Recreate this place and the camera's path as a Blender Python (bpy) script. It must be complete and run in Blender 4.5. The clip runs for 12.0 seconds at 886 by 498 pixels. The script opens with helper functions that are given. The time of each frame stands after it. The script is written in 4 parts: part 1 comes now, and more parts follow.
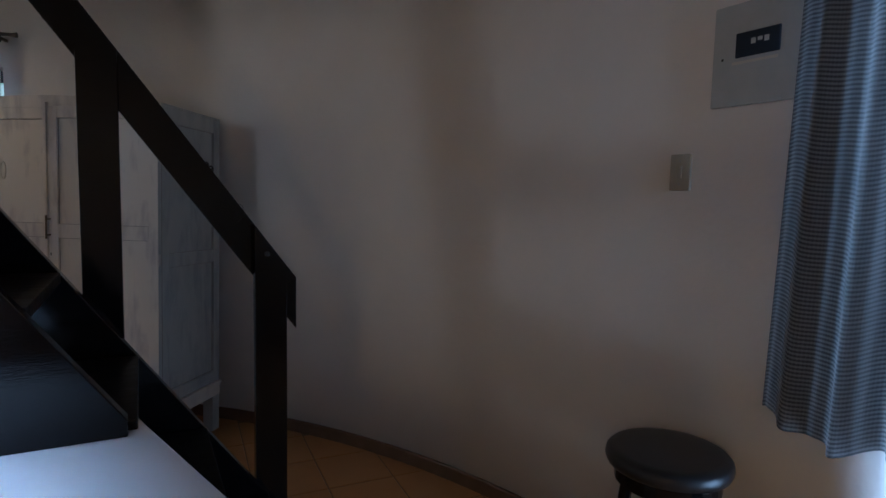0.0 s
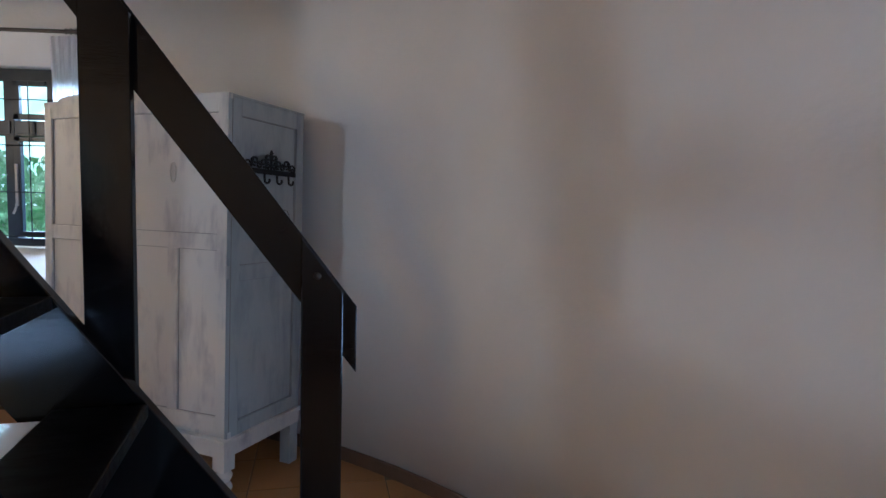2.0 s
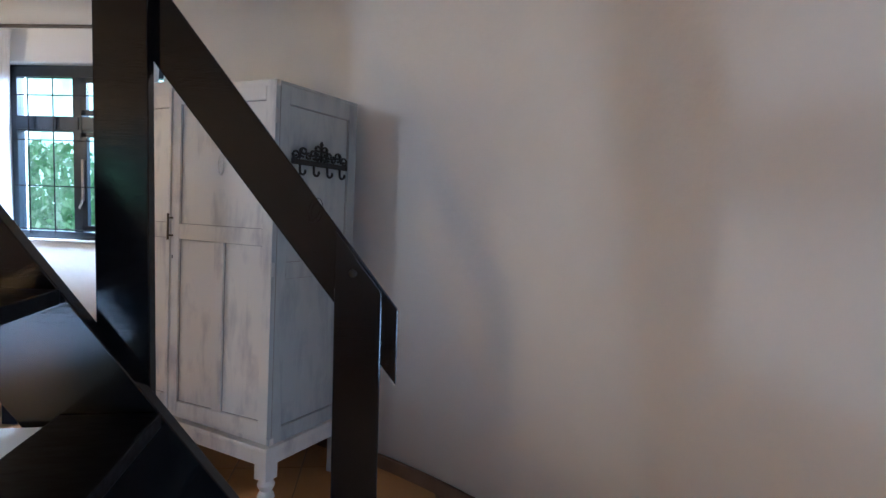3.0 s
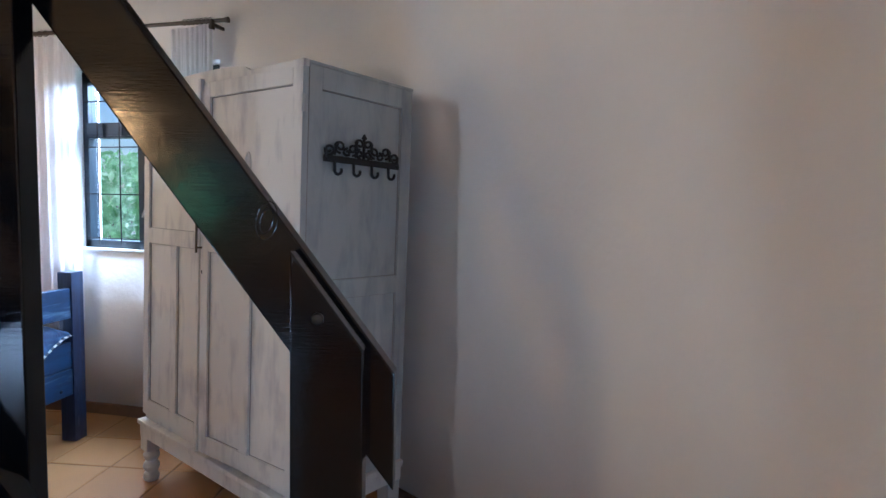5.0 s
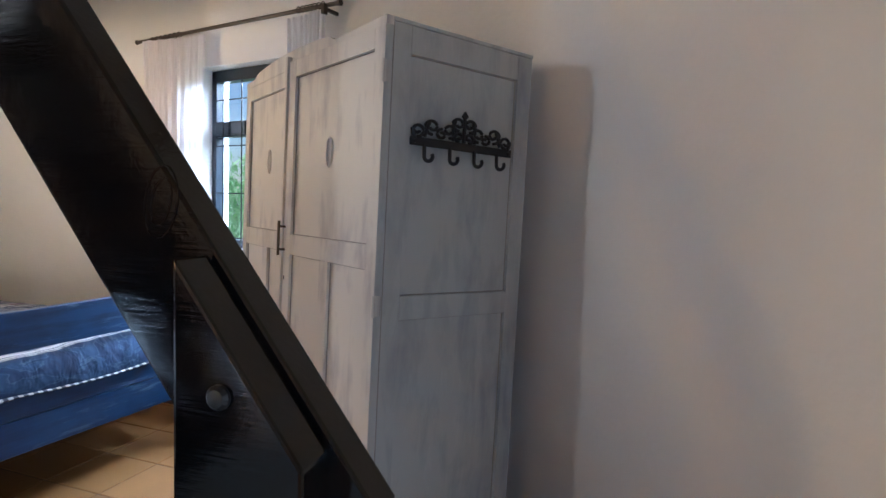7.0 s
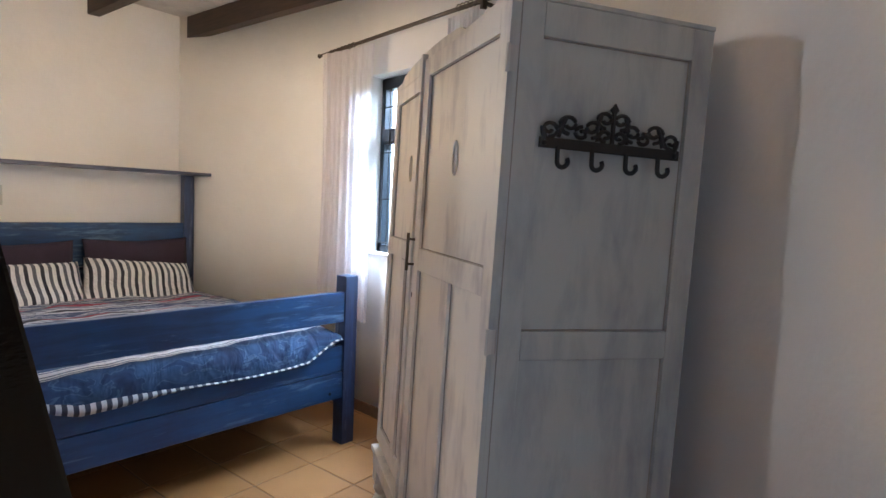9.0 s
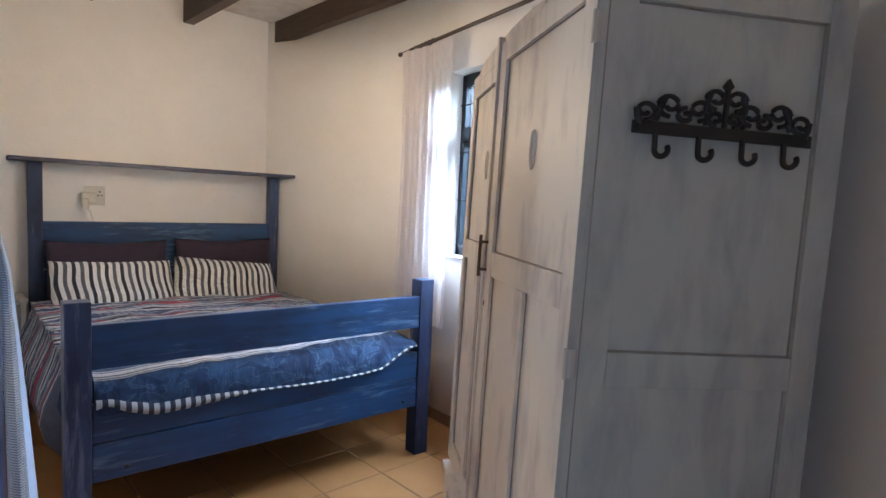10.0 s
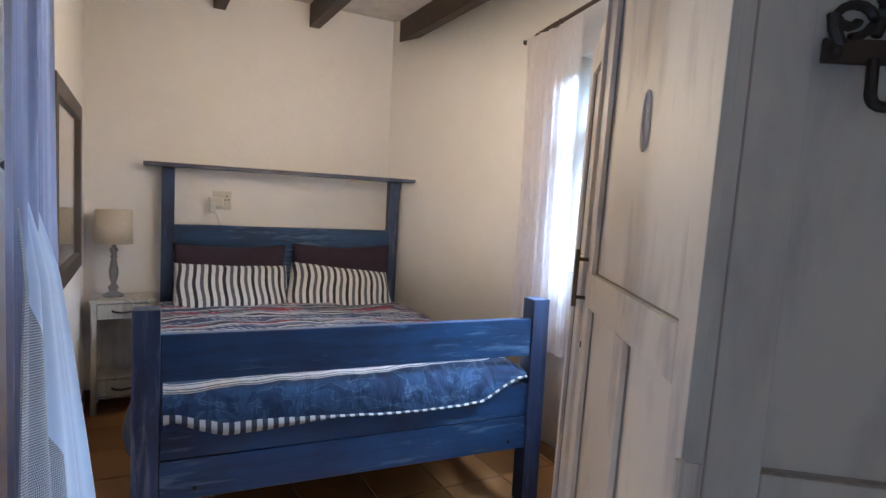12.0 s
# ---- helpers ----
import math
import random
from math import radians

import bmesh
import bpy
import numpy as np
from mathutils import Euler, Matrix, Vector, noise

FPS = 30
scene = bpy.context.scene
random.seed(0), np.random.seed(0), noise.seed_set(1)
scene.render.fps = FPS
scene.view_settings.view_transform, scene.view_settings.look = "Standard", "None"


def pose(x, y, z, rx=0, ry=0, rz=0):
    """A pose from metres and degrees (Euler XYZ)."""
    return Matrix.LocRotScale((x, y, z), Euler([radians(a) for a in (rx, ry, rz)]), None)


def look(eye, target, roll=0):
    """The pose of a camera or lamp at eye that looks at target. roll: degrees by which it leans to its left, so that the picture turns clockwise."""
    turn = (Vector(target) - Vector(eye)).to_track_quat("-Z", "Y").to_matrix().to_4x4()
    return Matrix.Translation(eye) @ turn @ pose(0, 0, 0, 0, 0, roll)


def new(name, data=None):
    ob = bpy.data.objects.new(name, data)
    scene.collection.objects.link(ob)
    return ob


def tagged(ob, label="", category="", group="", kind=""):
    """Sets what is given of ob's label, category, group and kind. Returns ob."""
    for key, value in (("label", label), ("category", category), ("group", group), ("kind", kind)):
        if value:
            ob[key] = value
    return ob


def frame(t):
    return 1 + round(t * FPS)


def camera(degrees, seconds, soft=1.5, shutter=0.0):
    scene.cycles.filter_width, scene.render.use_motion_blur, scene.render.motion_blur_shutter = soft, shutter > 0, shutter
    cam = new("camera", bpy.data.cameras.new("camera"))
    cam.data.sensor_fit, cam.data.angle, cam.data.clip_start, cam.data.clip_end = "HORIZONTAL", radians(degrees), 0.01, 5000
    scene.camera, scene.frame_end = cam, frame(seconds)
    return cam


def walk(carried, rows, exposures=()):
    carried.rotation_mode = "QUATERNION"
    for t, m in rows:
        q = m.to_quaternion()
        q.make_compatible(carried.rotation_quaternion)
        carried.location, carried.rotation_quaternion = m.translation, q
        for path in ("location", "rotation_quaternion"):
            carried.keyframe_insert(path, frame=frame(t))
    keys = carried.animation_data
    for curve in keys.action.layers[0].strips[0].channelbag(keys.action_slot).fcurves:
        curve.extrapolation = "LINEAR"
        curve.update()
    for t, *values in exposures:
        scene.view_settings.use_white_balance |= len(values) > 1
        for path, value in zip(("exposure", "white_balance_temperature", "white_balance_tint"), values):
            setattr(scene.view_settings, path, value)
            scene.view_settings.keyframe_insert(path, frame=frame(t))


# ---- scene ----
cam = camera(75.8, 12.0)
PATH = [
    (0, (0.081, -0.587, 1.403), (0.531, 1.354, 1.227), 1.3),
    (0.5, (0.101, -0.412, 1.399), (0.464, 1.549, 1.238), 1.5),
    (1, (0.129, -0.28, 1.409), (0.398, 1.694, 1.238), 1.5),
    (1.5, (0.18, -0.139, 1.406), (0.344, 1.847, 1.243), 1.7),
    (2, (0.237, -0.017, 1.407), (0.275, 1.975, 1.237), 1.6),
    (2.5, (0.263, 0.08, 1.384), (0.162, 2.071, 1.219), 1.8),
    (3, (0.266, 0.212, 1.368), (0.076, 2.197, 1.205), 2.0),
    (5, (0.343, 0.766, 1.369), (-0.211, 2.681, 1.213), 1.3),
    (5.5, (0.375, 0.861, 1.361), (-0.32, 2.73, 1.21), 1.5),
    (6, (0.364, 0.961, 1.331), (-0.428, 2.791, 1.184), 1.7),
    (6.5, (0.315, 1.122, 1.333), (-0.591, 2.899, 1.189), 1.8),
    (8.5, (0.257, 1.496, 1.37), (-1.139, 2.919, 1.211), 2.2),
    (9, (0.241, 1.575, 1.374), (-1.285, 2.858, 1.215), 2.5),
    (9.5, (0.201, 1.638, 1.36), (-1.42, 2.798, 1.202), 2.6),
    (10, (0.128, 1.707, 1.362), (-1.574, 2.746, 1.202), 2.6),
    (10.5, (0.035, 1.801, 1.366), (-1.742, 2.704, 1.207), 2.8),
    (11, (-0.026, 1.864, 1.355), (-1.858, 2.650, 1.196), 2.8),
    (11.5, (-0.093, 1.951, 1.35), (-1.967, 2.631, 1.195), 2.9),
    (12, (-0.169, 2.056, 1.353), (-2.083, 2.618, 1.199), 3.0),
]
EXPOSURES = [(0, -1.96, 4650, 6), (0.5, -1.6, 4650, 6), (1, -1.3, 4600, 6), (1.5, -1.02, 4550, 6), (2, -0.7, 4600, 6), (2.5, -0.45, 4600, 6), (3, -0.33, 4650, 6), (5, -0.26, 4700, 6), (8.5, -0.14, 5250, 7), (12, -0.22, 5080, 7)]
walk(cam, [(t, look(eye, target, roll)) for t, eye, target, roll in PATH], EXPOSURES)

# ---- light ----
CX, CY, RAD = -2.32, -0.36, 3.93      # the round house: centre and inner radius
WALL_H = 2.72


def sky():
    w = bpy.data.worlds.new("sky")
    w.use_nodes = True
    scene.world = w
    nt = w.node_tree
    bg = nt.nodes["Background"]
    tex = nt.nodes.new("ShaderNodeTexSky")
    tex.sky_type = "NISHITA"
    tex.sun_disc = False
    tex.sun_elevation, tex.sun_rotation = radians(48), radians(20)
    nt.links.new(tex.outputs[0], bg.inputs[0])
    bg.inputs[1].default_value = 0.13


def lamp(name, kind, place, power, color, **kw):
    data = bpy.data.lights.new(name, kind)
    data.energy, data.color = power, color
    for key, value in kw.items():
        if key == "size":
            data.size = value
        elif key == "size_y":
            data.size_y = value
        elif key == "radius":
            data.shadow_soft_size = value
        elif key == "angle":
            data.angle = value
    ob = new(name, data)
    ob.matrix_world = place
    return ob


sky()
lamp("sun", "SUN", look((-4, -5, 9), (-2, 3, 0)), 5.0, (1, 0.95, 0.88), angle=radians(12))
lamp("warm_lamp", "POINT", pose(-2.10, 0.86, 2.12), 41, (1.0, 0.88, 0.75), radius=0.03)
lamp("nook_lamp", "POINT", pose(-2.90, 2.35, 1.86), 42, (1.0, 0.67, 0.36), radius=0.28)
lamp("ceiling_lamp", "POINT", pose(-1.64, -2.95, 1.90), 100, (1.0, 0.52, 0.18), radius=0.10)
a = lamp("window_light", "AREA", look((-2.35, 4.9, 3.1), (-2.3, 3.0, 1.0)), 1900, (0.84, 0.92, 1.0), size=3.0, size_y=2.2)
a.data.shape = "RECTANGLE"
a = lamp("door_light", "AREA", look((1.66, 0.1, 1.2), (-2, -0.2, 0.9)), 140, (0.70, 0.84, 1.0), size=0.8, size_y=1.8)
a.data.shape = "RECTANGLE"
a = lamp("kitchen_window_light", "AREA", look((-1.25, -3.85, 1.36), (-0.3, 1.5, 1.3)), 3.0, (0.38, 0.90, 0.40), size=0.45, size_y=0.4)
a.data.shape = "RECTANGLE"


# unseen fill lamp added over the counter, only to brighten the worktop
a = lamp("worktop_fill", "AREA", look((-1.05, -0.35, 2.30), (-1.0, 0.15, 0.86)), 48, (0.72, 0.84, 1.0), size=0.6, size_y=0.15)
a.data.spread = radians(50)
a.data.shape = "RECTANGLE"


# ---- materials ----
class Mat:
    """A node material and short ways to wire it."""

    def __init__(self, name, rough=0.6, metal=0.0):
        self.m = bpy.data.materials.new(name)
        self.m.use_nodes = True
        self.nt = self.m.node_tree
        self.b = self.nt.nodes["Principled BSDF"]
        self.b.inputs["Roughness"].default_value = rough
        self.b.inputs["Metallic"].default_value = metal
        self.tc = self.node("ShaderNodeTexCoord")

    def node(self, kind, **kw):
        n = self.nt.nodes.new(kind)
        for k, v in kw.items():
            n.inputs[k].default_value = v
        return n

    def link(self, a, b):
        self.nt.links.new(a, b)

    def coord(self, scale=(1, 1, 1), rot=(0, 0, 0)):
        mp = self.node("ShaderNodeMapping")
        mp.inputs["Scale"].default_value = scale
        mp.inputs["Rotation"].default_value = rot
        self.link(self.tc.outputs["Object"], mp.inputs[0])
        return mp.outputs[0]

    def noise(self, vec, scale, detail=4, rough=0.55, dist=0.0):
        n = self.node("ShaderNodeTexNoise", Scale=scale, Detail=detail, Roughness=rough, Distortion=dist)
        self.link(vec, n.inputs["Vector"])
        return n.outputs["Fac"]

    def ramp(self, fac, *stops):
        r = self.node("ShaderNodeValToRGB")
        els = r.color_ramp.elements
        while len(els) < len(stops):
            els.new(0.5)
        for e, (pos, col) in zip(els, stops):
            e.position = pos
            e.color = (*col, 1) if len(col) == 3 else col
        self.link(fac, r.inputs[0])
        return r.outputs[0]

    def mix(self, fac, a, b, mode="MIX"):
        n = self.node("ShaderNodeMix")
        n.data_type, n.blend_type = "RGBA", mode
        for sock, val in ((n.inputs[0], fac), (n.inputs[6], a), (n.inputs[7], b)):
            if isinstance(val, (int, float)):
                sock.default_value = val
            elif isinstance(val, tuple):
                sock.default_value = (*val, 1)
            else:
                self.link(val, sock)
        return n.outputs[2]

    def math(self, op, a, b=0.0):
        n = self.node("ShaderNodeMath")
        n.operation = op
        for sock, val in zip(n.inputs, (a, b)):
            if isinstance(val, (int, float)):
                sock.default_value = val
            else:
                self.link(val, sock)
        return n.outputs[0]

    def axis(self, name):
        n = self.node("ShaderNodeSeparateXYZ")
        self.link(self.tc.outputs["Object"], n.inputs[0])
        return n.outputs[name]

    def color(self, c):
        if isinstance(c, tuple):
            self.b.inputs["Base Color"].default_value = (*c, 1)
        else:
            self.link(c, self.b.inputs["Base Color"])

    def roughness(self, v):
        self.link(v, self.b.inputs["Roughness"])

    def bump(self, h, strength=0.3, dist=0.01):
        n = self.node("ShaderNodeBump", Strength=strength, Distance=dist)
        self.link(h, n.inputs["Height"])
        self.link(n.outputs[0], self.b.inputs["Normal"])


def mat_plaster():
    m = Mat("painted_plaster", 0.62)
    big = m.noise(m.coord(), 0.9, 3)
    fine = m.noise(m.coord(), 38, 6, 0.6)
    mid = m.noise(m.coord(), 5, 4)
    c = m.ramp(big, (0.3, (0.74, 0.71, 0.67)), (0.7, (0.80, 0.78, 0.75)))
    m.color(m.mix(0.12, c, m.ramp(mid, (0.35, (0.66, 0.63, 0.60)), (0.7, (0.84, 0.82, 0.79)))))
    m.bump(m.math("ADD", m.math("MULTIPLY", mid, 1.5), m.math("MULTIPLY", fine, 0.25)), 0.35, 0.012)
    return m.m


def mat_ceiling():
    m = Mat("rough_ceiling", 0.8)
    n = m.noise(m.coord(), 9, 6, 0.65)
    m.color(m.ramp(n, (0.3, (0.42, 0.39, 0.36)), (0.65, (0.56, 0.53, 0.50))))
    m.bump(n, 0.6, 0.02)
    return m.m


def mat_black_wood(name="black_stained_wood", lo=0.07, hi=0.17, gloss=0.28):
    m = Mat(name, 0.3)
    blotch = m.noise(m.coord(), 7, 5, 0.6, 0.5)
    m.color(m.ramp(blotch, (0.35, (0.0025, 0.0025, 0.003)), (0.8, (0.007, 0.006, 0.006))))
    m.roughness(m.ramp(m.noise(m.coord((5, 18, 18)), 3, 5), (0.3, (lo,) * 3), (0.75, (hi,) * 3)))
    m.b.inputs["Specular IOR Level"].default_value = gloss
    m.bump(m.math("ADD", m.noise(m.coord((14, 14, 14)), 3, 4, 0.6, 0.4), m.math("MULTIPLY", m.noise(m.coord((8, 60, 170), (0, 0.9, 0)), 2, 3), 0.6)), 0.085, 0.003)
    return m.m


def mat_beam():
    m = Mat("dark_beam_wood", 0.55)
    grain = m.noise(m.coord((2, 24, 24)), 2.5, 6, 0.6, 0.5)
    m.color(m.ramp(grain, (0.3, (0.018, 0.011, 0.008)), (0.75, (0.060, 0.034, 0.022))))
    m.bump(grain, 0.3, 0.005)
    return m.m


def washed(name, base, under, hi, rough=0.5, amount=(0.46, 0.62), stretch=(9, 9, 1.2), strength=0.3, pale_from=0.58, pale_mix=0.5):
    """Paint brushed thin over wood: the coat, what shows through it, and paler strokes."""
    m = Mat(name, rough)
    strokes = m.noise(m.coord(stretch), 2.2, 6, 0.6, 0.4)
    patch = m.noise(m.coord(), 4.5, 3)
    fac = m.math("ADD", m.math("MULTIPLY", strokes, 0.62), m.math("MULTIPLY", patch, 0.38))
    mask = m.ramp(fac, (amount[0], (0, 0, 0)), (amount[1], (1, 1, 1)))
    brush = m.noise(m.coord(tuple(v * 1.25 for v in stretch)), 2.6, 6, 0.7, 0.3)
    dry = m.noise(m.coord(tuple(0.5 + 0.12 * v for v in stretch)), 2.1, 3)
    pale = m.ramp(m.math("ADD", m.math("MULTIPLY", brush, 0.6), m.math("MULTIPLY", dry, 0.4)), (pale_from - 0.01, (0, 0, 0)), (pale_from + 0.12, (1, 1, 1)))
    m.color(m.mix(m.math("MULTIPLY", pale, pale_mix), m.mix(mask, base, under), hi))
    m.bump(m.noise(m.coord(tuple(v * 3 for v in stretch)), 3, 4), strength, 0.003)
    return m.m


def mat_plain(name, col, rough=0.5, metal=0.0, var=0.12, scale=12):
    m = Mat(name, rough, metal)
    n = m.noise(m.coord(), scale, 4)
    lo, hi = tuple(c * (1 - var) for c in col), tuple(min(1, c * (1 + var)) for c in col)
    m.color(m.ramp(n, (0.3, lo), (0.7, hi)))
    m.bump(m.noise(m.coord(), scale * 6, 4), 0.12, 0.003)
    return m.m


def mat_tile():
    m = Mat("floor_tile_glaze", 0.28)
    info = m.node("ShaderNodeObjectInfo")
    mott = m.noise(m.coord(), 5, 3, 0.5)
    big = m.noise(m.coord(), 2.2, 3)
    c = m.ramp(mott, (0.3, (0.40, 0.195, 0.062)), (0.75, (0.48, 0.255, 0.092)))
    c = m.mix(m.math("MULTIPLY", big, 0.35), c, (0.38, 0.18, 0.075))
    tint = m.ramp(info.outputs["Random"], (0.0, (0.86, 0.84, 0.80)), (1.0, (1.0, 1.0, 1.0)))
    m.color(m.mix(1.0, c, tint, "MULTIPLY"))
    m.b.inputs["Specular IOR Level"].default_value = 0.32
    m.roughness(m.ramp(mott, (0.3, (0.34,) * 3), (0.7, (0.48,) * 3)))
    m.bump(m.noise(m.coord(), 9, 3), 0.06, 0.004)
    return m.m


def mat_cloth(name, col_a, col_b, nx, nz, rough=0.85, weave="CHECK"):
    """A woven check or stripe laid out by the mesh's UV (metres)."""
    m = Mat(name, rough)
    uv = m.node("ShaderNodeSeparateXYZ")
    m.link(m.tc.outputs["UV"], uv.inputs[0])
    sx = m.math("GREATER_THAN", m.math("FRACT", m.math("MULTIPLY", uv.outputs[0], nx)), 0.5)
    sz = m.math("GREATER_THAN", m.math("FRACT", m.math("MULTIPLY", uv.outputs[1], nz)), 0.5)
    if weave == "CHECK":
        f = m.math("MULTIPLY", m.math("ADD", sx, sz), 0.5)
    elif weave == "ROWS":
        f = m.math("ADD", m.math("MULTIPLY", sz, 0.85), m.math("MULTIPLY", sx, 0.15))
    else:
        f = sx
    m.color(m.mix(f, col_a, col_b))
    m.b.inputs["Sheen Weight"].default_value = 0.2
    return m


def add_translucency(m, color, amount):
    """Lets light through a thin cloth."""
    tr = m.node("ShaderNodeBsdfTranslucent")
    if isinstance(color, tuple):
        tr.inputs[0].default_value = (*color, 1)
    mixer = m.node("ShaderNodeMixShader")
    mixer.inputs[0].default_value = amount
    out = m.nt.nodes["Material Output"]
    m.link(m.b.outputs[0], mixer.inputs[1])
    m.link(tr.outputs[0], mixer.inputs[2])
    m.link(mixer.outputs[0], out.inputs[0])
    return m.m


def mat_sheer():
    m = Mat("sheer_curtain_cloth", 0.9)
    w = m.noise(m.coord((60, 60, 4)), 3, 3)
    m.color(m.ramp(w, (0.3, (0.62, 0.55, 0.55)), (0.7, (0.82, 0.79, 0.80))))
    return add_translucency(m, (0.85, 0.83, 0.86), 0.55)


def mat_duvet():
    m = Mat("striped_duvet_cotton", 0.85)
    uv = m.node("ShaderNodeSeparateXYZ")
    m.link(m.tc.outputs["UV"], uv.inputs[0])
    wob = m.math("MULTIPLY", m.noise(m.coord(), 4, 3), 0.015)
    y = m.math("FRACT", m.math("DIVIDE", m.math("ADD", uv.outputs[1], wob), 0.58))
    r = m.node("ShaderNodeValToRGB")
    r.color_ramp.interpolation = "CONSTANT"
    navy, white, red, grey, dark = (0.015, 0.030, 0.085), (0.38, 0.39, 0.42), (0.20, 0.008, 0.034), (0.11, 0.12, 0.16), (0.02, 0.02, 0.03)
    stops = [(0, navy), (0.09, white), (0.13, dark), (0.19, white), (0.23, grey), (0.33, navy), (0.43, dark), (0.49, white), (0.53, navy),
             (0.63, grey), (0.69, white), (0.72, dark), (0.80, grey), (0.86, white), (0.88, navy)]
    els = r.color_ramp.elements
    while len(els) < len(stops):
        els.new(0.5)
    for e, (p, c) in zip(els, stops):
        e.position, e.color = p, (*c, 1)
    m.link(y, r.inputs[0])
    # broken patches of red in one band of the print
    redband = m.node("ShaderNodeValToRGB")
    redband.color_ramp.interpolation = "CONSTANT"
    rel = redband.color_ramp.elements
    rst = [(0, 0), (0.33, 1), (0.41, 0), (0.74, 1), (0.78, 0)]
    while len(rel) < len(rst):
        rel.new(0.5)
    for e, (p, c) in zip(rel, rst):
        e.position, e.color = p, (c, c, c, 1)
    m.link(y, redband.inputs[0])
    patchy = m.math("GREATER_THAN", m.noise(m.coord((1.6, 3, 1.6)), 3, 2), 0.45)
    # fine white ticks across the dark stripes
    tick = m.math("GREATER_THAN", m.math("FRACT", m.math("MULTIPLY", m.math("ADD", uv.outputs[0], uv.outputs[1]), 24)), 0.62)
    tick = m.math("MULTIPLY", tick, m.math("GREATER_THAN", m.noise(m.coord((1, 5, 1)), 3, 2), 0.52))
    top = m.mix(m.math("MULTIPLY", redband.outputs[0], patchy), r.outputs[0], red)
    top = m.mix(m.math("MULTIPLY", tick, 0.8), top, (0.40, 0.42, 0.46))
    # towards the foot the print turns to denim blue cloth with a few pale bands
    vein = m.ramp(m.noise(m.coord((2.2, 3.4, 3.4)), 3.1, 3, 0.5, 0.9), (0.36, (0.010, 0.024, 0.072)), (0.50, (0.018, 0.045, 0.115)), (0.512, (0.065, 0.11, 0.19)), (0.535, (0.020, 0.050, 0.125)), (0.66, (0.036, 0.078, 0.165)))
    band = m.node("ShaderNodeValToRGB")
    band.color_ramp.interpolation = "CONSTANT"
    bel = band.color_ramp.elements
    bst = [(0, 0), (0.154, 1), (0.158, 0), (0.163, 1), (0.168, 0), (0.172, 1), (0.190, 0), (0.194, 1), (0.198, 0), (0.250, 1), (0.256, 0), (0.264, 1), (0.272, 0), (0.279, 1), (0.284, 0)]
    while len(bel) < len(bst):
        bel.new(0.5)
    for e, (p, c) in zip(bel, bst):
        e.position, e.color = p, (c, c, c, 1)
    slant = m.math("SUBTRACT", m.math("ADD", uv.outputs[1], m.math("MULTIPLY", wob, 0.25)), m.math("MULTIPLY", uv.outputs[0], 0.035))
    m.link(slant, band.inputs[0])
    foot = m.mix(band.outputs[0], vein, (0.55, 0.58, 0.64))
    isfoot = m.math("LESS_THAN", uv.outputs[1], 0.36)
    m.color(m.mix(isfoot, top, foot))
    m.bump(m.noise(m.coord((2.5, 1.5, 1.5)), 3.5, 3, 0.5, 0.5), 0.6, 0.04)
    return m.m


def mat_pillow():
    """White cotton with black and grey stripes in turn."""
    m = Mat("striped_pillow_cotton", 0.85)
    uv = m.node("ShaderNodeSeparateXYZ")
    m.link(m.tc.outputs["UV"], uv.inputs[0])
    u = m.math("ADD", uv.outputs[0], m.math("MULTIPLY", m.noise(m.coord(), 9, 3), 0.008))
    on = m.math("GREATER_THAN", m.math("FRACT", m.math("MULTIPLY", u, 24)), 0.52)
    turn = m.math("GREATER_THAN", m.math("FRACT", m.math("MULTIPLY", u, 12)), 0.5)
    m.color(m.mix(on, (0.60, 0.59, 0.58), m.mix(turn, (0.018, 0.019, 0.030), (0.085, 0.09, 0.11))))
    m.bump(m.noise(m.coord((2, 2, 2)), 6, 4, 0.6, 1.2), 0.9, 0.04)
    return m.m


def mat_glass():
    m = Mat("window_glass", 0.0)
    g = m.node("ShaderNodeBsdfTransparent")
    gl = m.node("ShaderNodeBsdfGlossy", Roughness=0.02)
    mx = m.node("ShaderNodeMixShader")
    mx.inputs[0].default_value = 0.05
    m.link(g.outputs[0], mx.inputs[1])
    m.link(gl.outputs[0], mx.inputs[2])
    m.link(mx.outputs[0], m.nt.nodes["Material Output"].inputs[0])
    return m.m


def mat_leaf():
    m = Mat("leaf_green", 0.5)
    geo = m.node("ShaderNodeNewGeometry")
    m.color(m.ramp(geo.outputs["Random Per Island"], (0.0, (0.20, 0.36, 0.18)), (0.6, (0.40, 0.58, 0.34)), (1.0, (0.60, 0.74, 0.52))))
    return add_translucency(m, (0.25, 0.5, 0.15), 0.45)


PLASTER, CEILING, BLACK, BEAM = mat_plaster(), mat_ceiling(), mat_black_wood(), mat_beam()
BLACK_TREAD = mat_black_wood("black_trodden_wood", 0.30, 0.48, 0.12)
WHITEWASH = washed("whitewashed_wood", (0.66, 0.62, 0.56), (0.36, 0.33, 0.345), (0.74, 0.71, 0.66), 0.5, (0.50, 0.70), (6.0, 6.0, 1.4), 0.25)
# whitewash for faces turned from the lamps, their bluish shade put into the colour
SHADED_WASH = washed("whitewashed_wood_shaded", (0.41, 0.425, 0.41), (0.235, 0.252, 0.275), (0.52, 0.53, 0.51), 0.5, (0.46, 0.70), (6.0, 6.0, 1.5), 0.25)
# darker tone for the lines along the panel edges and behind the door edge
GROOVE = mat_plain("groove_dark", (0.27, 0.25, 0.23), 0.8)
BOLT = mat_plain("black_painted_bolt", (0.008, 0.008, 0.008), 0.4)
